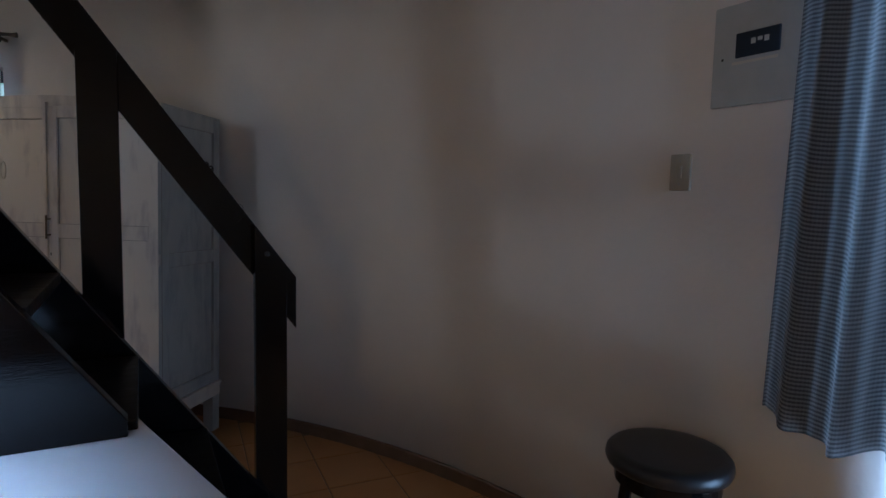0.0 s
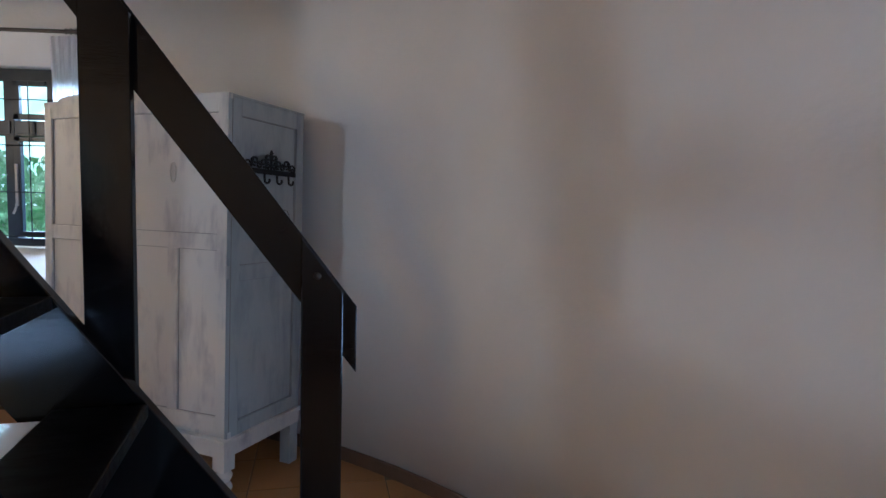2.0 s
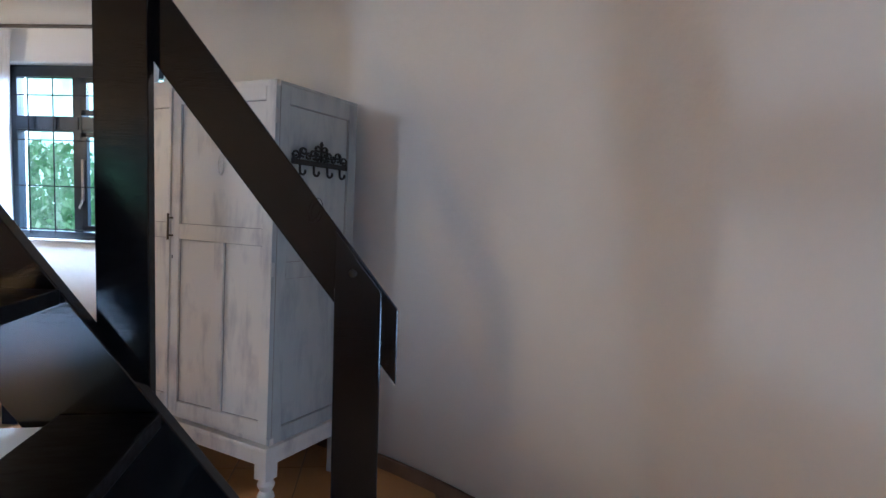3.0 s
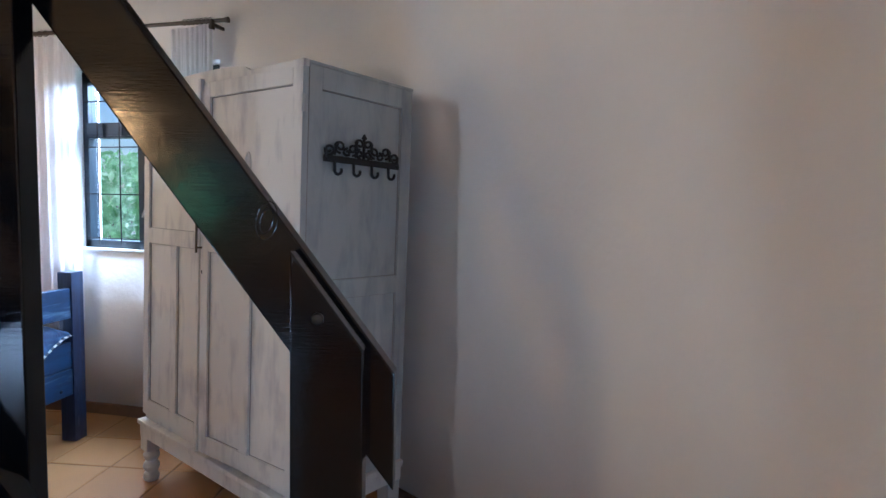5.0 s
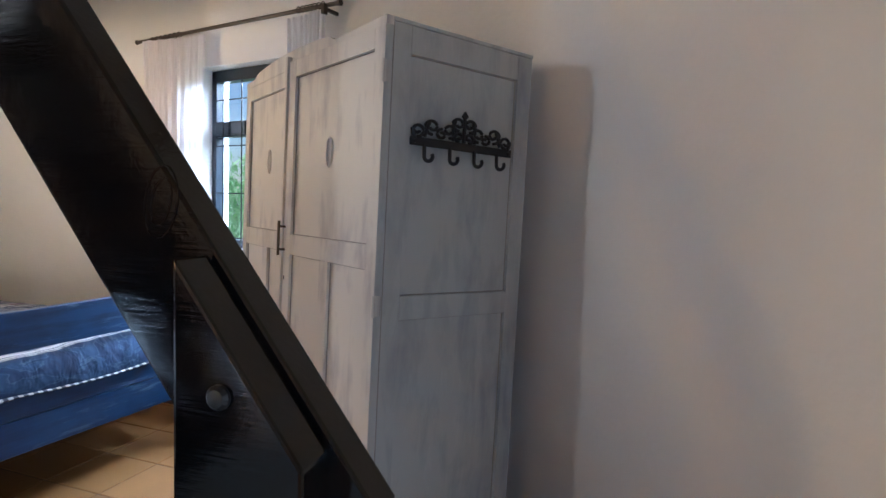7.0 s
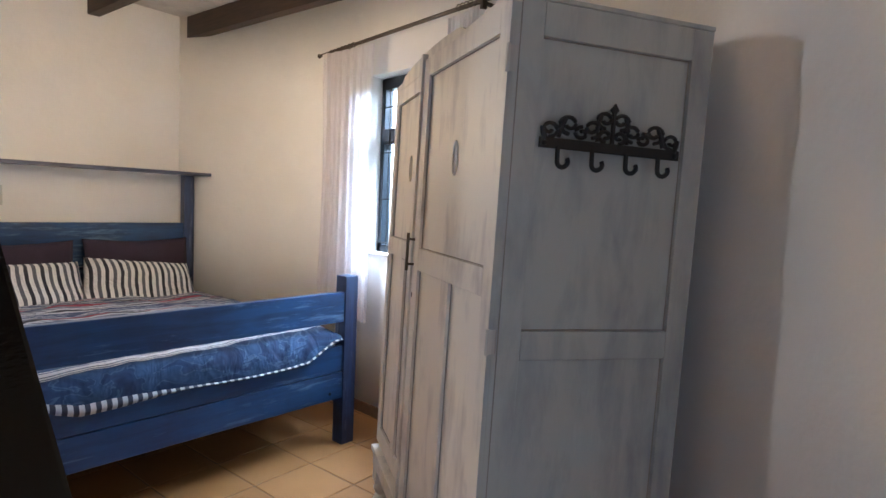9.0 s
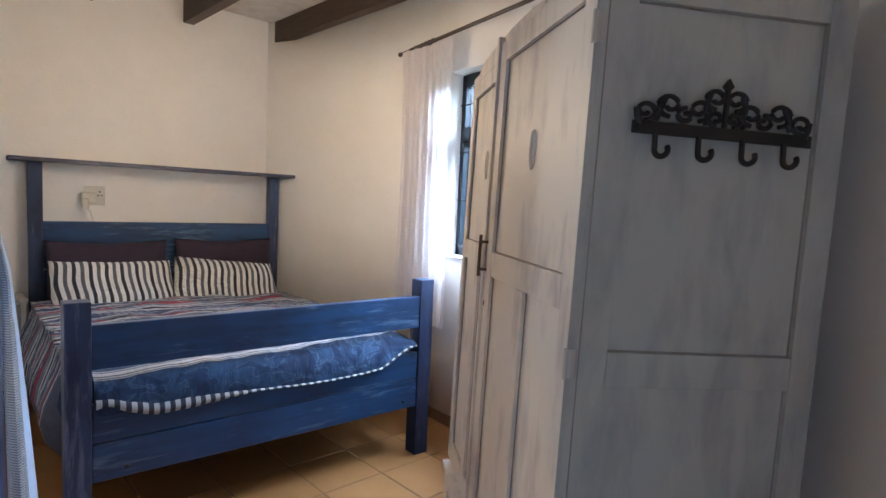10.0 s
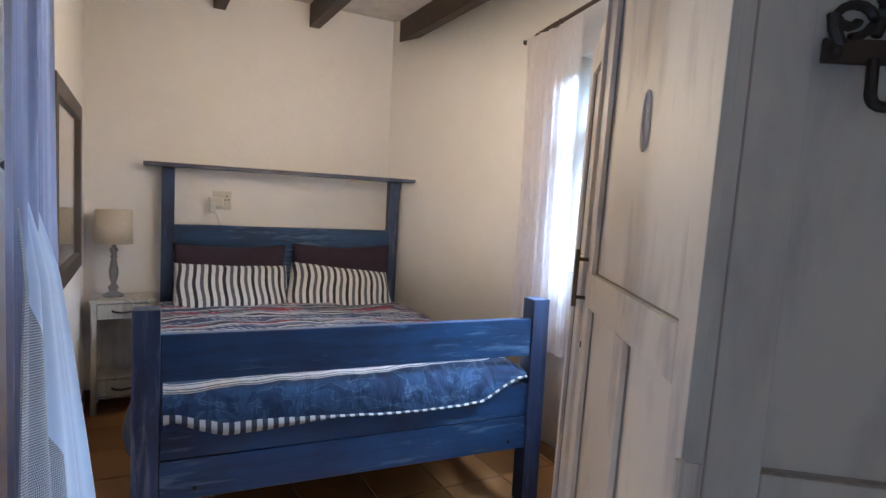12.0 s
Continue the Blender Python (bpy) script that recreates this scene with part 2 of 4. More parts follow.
BEDBLUE = washed("blue_washed_bed_wood", (0.018, 0.056, 0.142), (0.010, 0.026, 0.072), (0.19, 0.28, 0.38), 0.36, (0.42, 0.60), (1.1, 9, 9), 0.3, 0.56, 0.8)
BEDBLUE_UP = washed("blue_washed_post_wood", (0.030, 0.052, 0.115), (0.018, 0.024, 0.055), (0.20, 0.22, 0.29), 0.36, (0.42, 0.60), (9, 9, 1.1), 0.3, 0.56, 0.7)
SHELFWASH = washed("grey_purple_washed_shelf", (0.060, 0.068, 0.115), (0.030, 0.030, 0.055), (0.30, 0.31, 0.36), 0.4, (0.44, 0.62), (1.1, 9, 9), 0.3, 0.54, 0.7)
TILE, GROUT = mat_tile(), mat_plain("tile_grout", (0.19, 0.13, 0.085), 0.85)
SKIRT = mat_plain("brown_skirting", (0.13, 0.075, 0.045), 0.45, 0, 0.2, 8)
IRON = mat_plain("black_wrought_iron", (0.012, 0.012, 0.013), 0.5, 0.3)
DARKFRAME = mat_plain("dark_painted_steel", (0.016, 0.024, 0.034), 0.35, 0.0)
SILVER = mat_plain("worn_steel", (0.35, 0.34, 0.33), 0.35, 0.8)
BRASS = mat_plain("aged_brass", (0.10, 0.075, 0.05), 0.4, 0.8)
GLASS, SHEER, LEAF = mat_glass(), mat_sheer(), mat_leaf()
WORKTOP = mat_plain("pale_worktop", (0.78, 0.79, 0.80), 0.3, 0, 0.05, 4)
PLASTIC = mat_plain("ivory_plastic", (0.55, 0.53, 0.46), 0.35, 0, 0.04)
GREYBOX = mat_plain("grey_enamel", (0.42, 0.45, 0.46), 0.4, 0, 0.05)
DARKWIN = mat_plain("smoked_cover", (0.02, 0.03, 0.05), 0.12)
CUSHION = mat_plain("dark_plum_cloth", (0.030, 0.018, 0.034), 0.9)
MATTRESS = mat_plain("dark_mattress_ticking", (0.02, 0.022, 0.03), 0.9)
SHADE = mat_plain("cream_lampshade_cloth", (0.52, 0.46, 0.35), 0.85, 0, 0.06, 60)
LAMPWOOD = washed("grey_washed_lamp_wood", (0.20, 0.19, 0.20), (0.08, 0.08, 0.09), (0.40, 0.39, 0.39), 0.5)
DISTRESSED = washed("distressed_white_wood", (0.50, 0.49, 0.46), (0.30, 0.28, 0.26), (0.62, 0.60, 0.57), 0.5)
MIRRORFRAME = mat_plain("dark_walnut_frame", (0.045, 0.030, 0.020), 0.5)
MIRROR = mat_plain("mirror_silver", (0.9, 0.9, 0.9), 0.02, 1.0, 0.0)
GINGHAM = add_translucency(mat_cloth("blue_gingham_cloth", (0.014, 0.026, 0.070), (0.60, 0.64, 0.69), 130, 130), (0.3, 0.4, 0.6), 0.15)
STRIPECLOTH = add_translucency(mat_cloth("blue_striped_cloth", (0.014, 0.018, 0.028), (0.21, 0.22, 0.23), 120, 85, weave="ROWS"), (0.60, 0.62, 0.64), 0.09)
LINING = add_translucency(mat_cloth("pale_blue_lining", (0.56, 0.66, 0.82), (0.58, 0.68, 0.84), 120, 1, weave="COLS"), (0.5, 0.65, 0.9), 0.3)
LINING_BACK = add_translucency(mat_cloth("slate_blue_lining", (0.20, 0.24, 0.40), (0.25, 0.29, 0.46), 110, 1, weave="COLS"), (0.35, 0.42, 0.65), 0.25)
PILLOW = mat_pillow()
TRIM = mat_cloth("striped_duvet_edge", (0.42, 0.42, 0.42), (0.015, 0.02, 0.04), 26, 1, weave="COLS").m
DUVET = mat_duvet()


# ---- mesh helpers ----
def box(bm, x0, x1, y0, y1, z0, z1, bevel=0.0):
    m = Matrix.Translation(((x0 + x1) / 2, (y0 + y1) / 2, (z0 + z1) / 2)) @ Matrix.Diagonal((x1 - x0, y1 - y0, z1 - z0, 1))
    vs = bmesh.ops.create_cube(bm, size=1, matrix=m)["verts"]
    if bevel:
        es = list({e for v in vs for e in v.link_edges})
        bmesh.ops.bevel(bm, geom=es, offset=bevel, segments=2, profile=0.6, affect="EDGES")
    return bm


def prism(bm, pts, axis, lo, hi, bevel=0.0):
    """A polygon in two axes pushed out along the third ('x': pts are y,z; 'y': x,z; 'z': x,y)."""
    def at(p, d):
        return {"x": (d, p[0], p[1]), "y": (p[0], d, p[1]), "z": (p[0], p[1], d)}[axis]
    a, b = [bm.verts.new(at(p, lo)) for p in pts], [bm.verts.new(at(p, hi)) for p in pts]
    fs = [bm.faces.new(a), bm.faces.new(b[::-1])]
    n = len(pts)
    for i in range(n):
        fs.append(bm.faces.new((a[i], b[i], b[(i + 1) % n], a[(i + 1) % n])))
    if bevel:
        es = list({e for f in fs for e in f.edges})
        bmesh.ops.bevel(bm, geom=es, offset=bevel, segments=2, profile=0.6, affect="EDGES")
    bmesh.ops.recalc_face_normals(bm, faces=bm.faces[:])
    return bm


def lathe(bm, profile, cx=0.0, cy=0.0, n=20):
    """A turned shape from (radius, z) pairs."""
    rings = [[bm.verts.new((cx + r * math.cos(2 * math.pi * i / n), cy + r * math.sin(2 * math.pi * i / n), z)) for i in range(n)] for r, z in profile]
    for a, b in zip(rings, rings[1:]):
        for i in range(n):
            bm.faces.new((a[i], a[(i + 1) % n], b[(i + 1) % n], b[i]))
    bm.faces.new(rings[0][::-1]), bm.faces.new(rings[-1])
    bmesh.ops.recalc_face_normals(bm, faces=bm.faces[:])
    return bm


def tube(bm, pts, r, n=8):
    """A round bar through points."""
    pts = [Vector(p) for p in pts]
    rings = []
    for i, p in enumerate(pts):
        d = (pts[min(i + 1, len(pts) - 1)] - pts[max(i - 1, 0)]).normalized()
        side = d.cross(Vector((0, 0, 1)))
        side = side.normalized() if side.length > 0.05 else Vector((1, 0, 0))
        up = d.cross(side).normalized()
        rr = r[i] if isinstance(r, (list, tuple)) else r
        rings.append([bm.verts.new(p + rr * (math.cos(2 * math.pi * k / n) * side + math.sin(2 * math.pi * k / n) * up)) for k in range(n)])
    for a, b in zip(rings, rings[1:]):
        for i in range(n):
            bm.faces.new((a[i], a[(i + 1) % n], b[(i + 1) % n], b[i]))
    bm.faces.new(rings[0][::-1]), bm.faces.new(rings[-1])
    return bm


def sheet(bm, nu, nv, at, uv_at, thick=0.0):
    """A grid surface at(i, j) with i, j in 0..1 and UVs in metres."""
    lay = bm.loops.layers.uv.verify()
    g = [[bm.verts.new(at(i / nu, j / nv)) for j in range(nv + 1)] for i in range(nu + 1)]
    for i in range(nu):
        for j in range(nv):
            f = bm.faces.new((g[i][j], g[i + 1][j], g[i + 1][j + 1], g[i][j + 1]))
            f.smooth = True
            for loop, (a, b) in zip(f.loops, ((i, j), (i + 1, j), (i + 1, j + 1), (i, j + 1))):
                loop[lay].uv = uv_at(a / nu, b / nv)
    return bm


def part(name, bm, material, parent=None, label="", smooth=False, kind=""):
    me = bpy.data.meshes.new(name)
    if smooth:
        for f in bm.faces:
            f.smooth = True
    bm.to_mesh(me)
    bm.free()
    me.materials.append(material)
    ob = new(name, me)
    if parent is not None:
        ob.parent = parent
    return tagged(ob, label, kind=kind)


def thing(name, place, label, category, group="", kind=""):
    ob = new(name)
    ob.matrix_world = place
    return tagged(ob, label, category, group, kind)


def structure(name, bm, material, label=""):
    return part(name, bm, material, None, label, kind="structure")


def B():
    return bmesh.new()


def polar(deg, r=RAD):
    return CX + r * math.cos(radians(deg)), CY + r * math.sin(radians(deg))


def angle_of(x, y):
    return math.degrees(math.atan2(y - CY, x - CX))


# the house's own straight lines run 12 degrees off; HOUSE is the head wall's foot beside the round wall
HX, HY, HA = -4.57, 2.89, 12.0
HOUSE = pose(HX, HY, 0, 0, 0, HA)

# ---- the large structure ----
WIN_A0, WIN_A1 = angle_of(-1.78, 3.53), angle_of(-2.86, 3.53)   # window, by angle
WIN_Z0, WIN_Z1 = 1.035, 2.15
DOOR_A0, DOOR_A1 = angle_of(1.5, -0.45), angle_of(1.52, 0.53)
DOOR_Z1 = 2.05
WALL_T = 0.24


def round_wall(name, a0, a1, openings, z1):
    cuts = {a0, a1}
    n = max(2, int((a1 - a0) / 2.5))
    cuts |= {a0 + (a1 - a0) * i / n for i in range(n + 1)}
    zs = {0.0, z1}
    for oa0, oa1, oz0, oz1 in openings:
        cuts = {c for c in cuts if not (abs(c - oa0) < 0.8 or abs(c - oa1) < 0.8)} | {oa0, oa1}
        zs |= {oz0, oz1}
    cuts |= {a0, a1}
    cuts, zs = sorted(cuts), sorted(zs)
    bm = B()
    vert = {}

    def v(a, z, r):
        key = (round(a, 4), round(z, 4), r)
        if key not in vert:
            vert[key] = bm.verts.new((*polar(a, r), z))
        return vert[key]

    def solid(i, k):
        if not (0 <= i < len(cuts) - 1 and 0 <= k < len(zs) - 1):
            return False
        am, zm = (cuts[i] + cuts[i + 1]) / 2, (zs[k] + zs[k + 1]) / 2
        return not any(oa0 < am < oa1 and oz0 < zm < oz1 for oa0, oa1, oz0, oz1 in openings)

    ri, ro = RAD, RAD + WALL_T
    for i in range(len(cuts) - 1):
        for k in range(len(zs) - 1):
            if not solid(i, k):
                continue
            p, q, lo, hi = cuts[i], cuts[i + 1], zs[k], zs[k + 1]
            bm.faces.new((v(p, lo, ri), v(p, hi, ri), v(q, hi, ri), v(q, lo, ri)))
            bm.faces.new((v(p, lo, ro), v(q, lo, ro), v(q, hi, ro), v(p, hi, ro)))
            if not solid(i - 1, k):
                bm.faces.new((v(p, lo, ri), v(p, lo, ro), v(p, hi, ro), v(p, hi, ri)))
            if not solid(i + 1, k):
                bm.faces.new((v(q, lo, ri), v(q, hi, ri), v(q, hi, ro), v(q, lo, ro)))
            if not solid(i, k - 1):
                bm.faces.new((v(p, lo, ri), v(q, lo, ri), v(q, lo, ro), v(p, lo, ro)))
            if not solid(i, k + 1):
                bm.faces.new((v(p, hi, ri), v(p, hi, ro), v(q, hi, ro), v(q, hi, ri)))
    bmesh.ops.recalc_face_normals(bm, faces=bm.faces[:])
    return structure(name, bm, PLASTER, "off-white painted rough plaster round wall")


KW_A0, KW_A1 = angle_of(-1.45, -4.15), angle_of(-0.58, -3.88)
wall_round = round_wall("wall_round", -180, 180, [(DOOR_A0, DOOR_A1, 0.0, DOOR_Z1), (WIN_A0, WIN_A1, WIN_Z0, WIN_Z1), (min(KW_A0, KW_A1), max(KW_A0, KW_A1), 1.05, 2.0)], WALL_H)
for f in wall_round.data.polygons:
    f.use_smooth = abs(f.normal.z) < 0.1

bm = box(B(), -0.14, -0.001, -3.4, 0.42, 0, WALL_H)
wall_head = structure("wall_head", bm, PLASTER, "off-white painted plaster wall behind the bed")
wall_head.matrix_world = HOUSE
bm = box(B(), 0.0, 2.06, -2.13, -2.02, 0, WALL_H)
part_wall = structure("wall_partition", bm, PLASTER, "off-white painted partition wall beside the bed")
part_wall.matrix_world = HOUSE

bm = B()
lathe(bm, [(RAD + WALL_T, -0.2), (RAD + WALL_T, -0.004)], CX, CY, 96)
structure("floor", bm, GROUT, "brown grout bed under the floor tiles")
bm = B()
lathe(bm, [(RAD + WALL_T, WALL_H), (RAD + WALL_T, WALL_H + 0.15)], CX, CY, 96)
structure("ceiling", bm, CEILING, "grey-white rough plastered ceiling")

for k, (v0, u1) in enumerate([(0.0, 5.3), (-0.67, 5.6), (-1.305, 3.0), (-1.95, 3.0), (-2.6, 3.0), (-3.25, 3.0)]):
    bm = box(B(), 0.0, u1, v0, v0 + 0.075, 2.56, WALL_H - 0.002, 0.004)
    beam = structure("ceiling_beam", bm, BEAM, "dark brown stained timber ceiling beam")
    beam.matrix_world = HOUSE

# skirting along the round wall and the straight ones
def arc_strip(name, a0, a1, r0, r1, z0, z1, material, label, n=40):
    bm = B()
    prev = None
    for i in range(n + 1):
        a = a0 + (a1 - a0) * i / n
        ring = [bm.verts.new((*polar(a, r), z)) for r, z in ((r0, z0), (r1, z0), (r1, z1), (r0 + 0.004, z1), (r0, z1 - 0.006))]
        if prev:
            for j in range(5):
                bm.faces.new((prev[j], ring[j], ring[(j + 1) % 5], prev[(j + 1) % 5]))
        else:
            bm.faces.new(ring[::-1])
        prev = ring
    bm.faces.new(prev)
    bmesh.ops.recalc_face_normals(bm, faces=bm.faces[:])
    return structure(name, bm, material, label)


arc_strip("baseboard", DOOR_A1 + 0.3, angle_of(-4.5, 2.9), RAD - 0.014, RAD - 0.001, 0.0, 0.070, SKIRT, "brown tiled skirting along the round wall")
for nm, dims in (("baseboard", (0.0, 0.013, -2.019, 0.0)), ("baseboard", (0.014, 2.05, -2.019, -2.006))):
    ob = structure(nm, box(B(), *dims, 0.0, 0.072, 0.002), SKIRT, "brown tiled skirting")
    ob.matrix_world = HOUSE


# ---- window ----
def window():
    """Dark steel casement in the round wall, with its bars."""
    w = thing("window_1", pose((-1.78 - 2.86) / 2, 0, 0), "", "", kind="structure")
    x0, x1 = -1.80, -2.85
    p0, p1 = Vector(polar(WIN_A0, RAD + 0.13)), Vector(polar(WIN_A1, RAD + 0.13))
    mid, ax = (p0 + p1) / 2, (p0 - p1).normalized()
    W = (p0 - p1).length
    w.matrix_world = pose(mid.x, mid.y, 0, 0, 0, math.degrees(math.atan2(ax.y, ax.x)))
    h = W / 2
    z0, z1, zt0, zt1 = WIN_Z0 + 0.01, WIN_Z1 - 0.005, 1.735, 1.83
    bm = B()
    f = 0.045
    for d in ((-h, h, z1 - 0.07, z1), (-h, h, z0, z0 + 0.05), (-h, -h + f, z0, z1), (h - f, h, z0, z1)):
        box(bm, d[0], d[1], -0.03, 0.03, d[2], d[3], 0.003)
    part("window_frame", bm, DARKFRAME, w, "dark blue-black painted steel window frame")
    bm = B()
    m0 = -h + 0.43
    box(bm, m0, m0 + 0.06, -0.034, 0.034, z0 + 0.05, z1 - 0.07, 0.003)
    box(bm, h - 0.42, h - 0.38, -0.034, 0.034, z0 + 0.05, z1 - 0.07, 0.003)
    part("mullion", bm, DARKFRAME, w)
    bm = B()
    box(bm, -h + f, h - f, -0.03, 0.03, zt0, zt1, 0.003)
    for i in range(6):
        box(bm, -h + 0.05 + i * 0.15, -h + 0.17 + i * 0.15, -0.042, -0.03, zt0 + 0.012, zt1 - 0.004, 0.002)
    part("transom", bm, DARKFRAME, w)
    bm = B()
    for lo, hi in ((z0 + 0.06, zt0 - 0.005), (zt1 + 0.005, z1 - 0.075)):
        for a, b in ((m0 + 0.065, m0 + 0.105), ):
            box(bm, a, b, -0.05, -0.02, lo, hi, 0.003)
        box(bm, m0 + 0.065, h - 0.42, -0.05, -0.02, lo, lo + 0.035, 0.003)
        box(bm, m0 + 0.065, h - 0.42, -0.05, -0.02, hi - 0.03, hi, 0.003)
    part("casement", bm, DARKFRAME, w, "dark painted opening casement")
    bm = B()
    for z in (z0 + 0.065, 1.385, 1.675, 1.955):
        tube(bm, [(-h + f, -0.06, z), (h - f, -0.06, z)], 0.004, 6)
    part("burglar_bar", bm, IRON, w)
    for x in (-h + 0.15, -h + 0.32, -h + 0.60, -h + 0.78):
        bm = tube(B(), [(x, -0.062, z0 + 0.03), (x, -0.062, z1 - 0.08)], 0.004, 6)
        part("burglar_bar", bm, IRON, w)
    bm = B()
    x = m0 + 0.08
    box(bm, x - 0.008, x + 0.008, -0.062, -0.05, 1.30, 1.56, 0.002)
    tube(bm, [(x, -0.065, 1.31), (x + 0.004, -0.075, 1.29), (x - 0.01, -0.08, 1.25)], 0.007)
    part("casement_stay", bm, SILVER, w, "worn steel casement stay")
    spans = ((-h + f, m0, z0 + 0.05, zt0), (-h + f, m0, zt1, z1 - 0.07), (m0 + 0.105, h - 0.42, z0 + 0.09, zt0 - 0.04), (m0 + 0.105, h - 0.42, zt1, z1 - 0.1),
             (h - 0.38, h - f, z0 + 0.05, zt0), (h - 0.38, h - f, zt1, z1 - 0.07))
    for a, b, lo, hi in spans:
        p = part("pane", box(B(), a, b, -0.004, 0.0, lo, hi), GLASS, w, "clear glass pane")
        p.visible_shadow = False
    return w


window()
bm = B()
# white sill and reveal dressing stay part of the wall; a slim tiled sill caps it
ob = arc_strip("window_sill", WIN_A0 + 0.1, WIN_A1 - 0.1, RAD - 0.012, RAD + 0.10, WIN_Z0 - 0.0, WIN_Z0 + 0.012, PLASTER, "white plastered window sill", 10)


def folds(x, n, amp, seed):
    return amp * (math.sin(2 * math.pi * n * x + seed) + 0.4 * math.sin(2 * math.pi * n * 2.3 * x + 1.7 * seed))


def sheer(x_l, x_r, z0, z1, seed, n=6):
    """A sheer curtain hanging by the round wall between two x."""
    bm = B()

    def at(i, j):
        z = z1 + (z0 - z1) * j
        squeeze = 1 - 0.10 * math.sin(math.pi * min(1, j * 1.2))
        xm = (x_l + x_r) / 2
        x = xm + (x_l - xm + (x_r - x_l) * i) * squeeze
        r = RAD - 0.10
        y = CY + math.sqrt(max(0.1, r * r - (x - CX) ** 2)) + folds(i, n, 0.016 * (0.5 + 0.6 * j), seed)
        return x, y, z
    return sheet(bm, 90, 24, at, lambda i, j: (i * 0.9, j * 1.8))


def window_curtains():
    rod = thing("curtain_rod", pose(-2.49, 3.43, 2.33), "dark wooden curtain rod with turned ends above the window", "curtain rod")
    bm = B()
    tube(bm, [(-0.86, 0, 0), (-0.845, 0, 0), (0.80, 0.02, 0), (0.83, 0.02, 0)], [0.016, 0.011, 0.011, 0.017])
    part("pole", bm, MIRRORFRAME, rod)
    for x in (-0.74, 0.74):
        bm = B()
        box(bm, x - 0.008, x + 0.008, 0.0, 0.12, -0.03, -0.014, 0.002)
        box(bm, x - 0.010, x + 0.010, -0.014, 0.014, -0.05, 0.0, 0.002)
        part("bracket", bm, MIRRORFRAME, rod)
    for i, x in enumerate([-0.70 + 0.045 * k for k in range(7)] + [0.56 + 0.028 * k for k in range(7)]):
        bm = B()
        pts = [(x + 0.003 * math.sin(a), 0.015 * math.cos(a) + 0.004, 0.015 * math.sin(a) - 0.002) for a in [2 * math.pi * q / 10 for q in range(11)]]
        tube(bm, pts, 0.0028, 5)
        part("ring", bm, MIRRORFRAME, rod)
    for nm, xl, xr, seed, lo, n in (("long", -3.20, -2.70, 0.4, 0.62, 6), ("long", -2.05, -1.74, 2.0, 0.55, 7)):
        c = part("sheer_curtain", sheer(xl, xr, lo, 2.305, seed, n), SHEER)
        tagged(c, "white sheer curtain with faint pink stripes hanging at the window", "curtain", "window curtains")


window_curtains()


# ---- entrance door and its curtain ----
def entrance():
    d = thing("door_1", pose(0, 0, 0), "", "", kind="structure")
    p0, p1 = Vector(polar(DOOR_A0, RAD + 0.12)), Vector(polar(DOOR_A1, RAD + 0.12))
    mid, ax = (p0 + p1) / 2, (p1 - p0).normalized()
    L = (p1 - p0).length / 2
    d.matrix_world = pose(mid.x, mid.y, 0, 0, 0, math.degrees(math.atan2(ax.y, ax.x)))
    bm = B()
    for a, b, lo, hi in ((-L, -L + 0.07, 0, DOOR_Z1), (L - 0.07, L, 0, DOOR_Z1), (-L + 0.07, L - 0.07, DOOR_Z1 - 0.08, DOOR_Z1), (-L + 0.07, L - 0.07, 0.004, 0.25), (-L + 0.07, L - 0.07, 0.95, 1.03)):
        box(bm, a, b, -0.02, 0.02, lo, hi, 0.003)
    part("door_frame", bm, DARKFRAME, d, "dark painted glazed door frame")
    for lo, hi in ((0.25, 0.95), (1.03, DOOR_Z1 - 0.08)):
        p = part("pane", box(B(), -L + 0.07, L - 0.07, -0.004, 0.0, lo, hi), GLASS, d, "clear glass pane")
        p.visible_shadow = False


entrance()


def door_curtain():
    bm = B()
    a0, a1 = angle_of(1.455, 0.815), angle_of(1.55, -0.35)

    def at(i, j):
        z = 2.28 + (0.795 + 0.022 * math.sin(i * 21 + 1.2) + 0.008 * math.sin(i * 55) - 0.03 * i - 2.28) * j
        a = a0 + (a1 - a0) * (i * (1 - 0.045 * (1 - j)) + 0.045 * (1 - j))
        r = RAD - 0.09 + folds(i, 8, 0.022 * (0.6 + 0.6 * j), 1.0)
        return (*polar(a, r), z)
    sheet(bm, 140, 20, at, lambda i, j: (i * 1.6, j * 1.5))
    c = part("door_curtain", bm, STRIPECLOTH)
    tagged(c, "blue and white finely striped curtain at the glazed door", "curtain")
    rod = thing("curtain_rod", pose(0, 0, 2.30), "dark wooden curtain rod above the entrance door", "curtain rod")
    pts = [(*polar(a0 + (a1 - a0) * k / 8 + (2 if k == 0 else 0), RAD - 0.09), 0) for k in range(9)]
    part("pole", tube(B(), pts, 0.012), MIRRORFRAME, rod)
    for k in (0, 8):
        a = a0 + (a1 - a0) * k / 8
        part("bracket", tube(B(), [(*polar(a, RAD - 0.09), 0), (*polar(a, RAD + 0.005), 0)], 0.008), MIRRORFRAME, rod)


door_curtain()


# ---- stair ----
STAIR = pose(-0.115, 1.52, 0, 0, 0, 15)


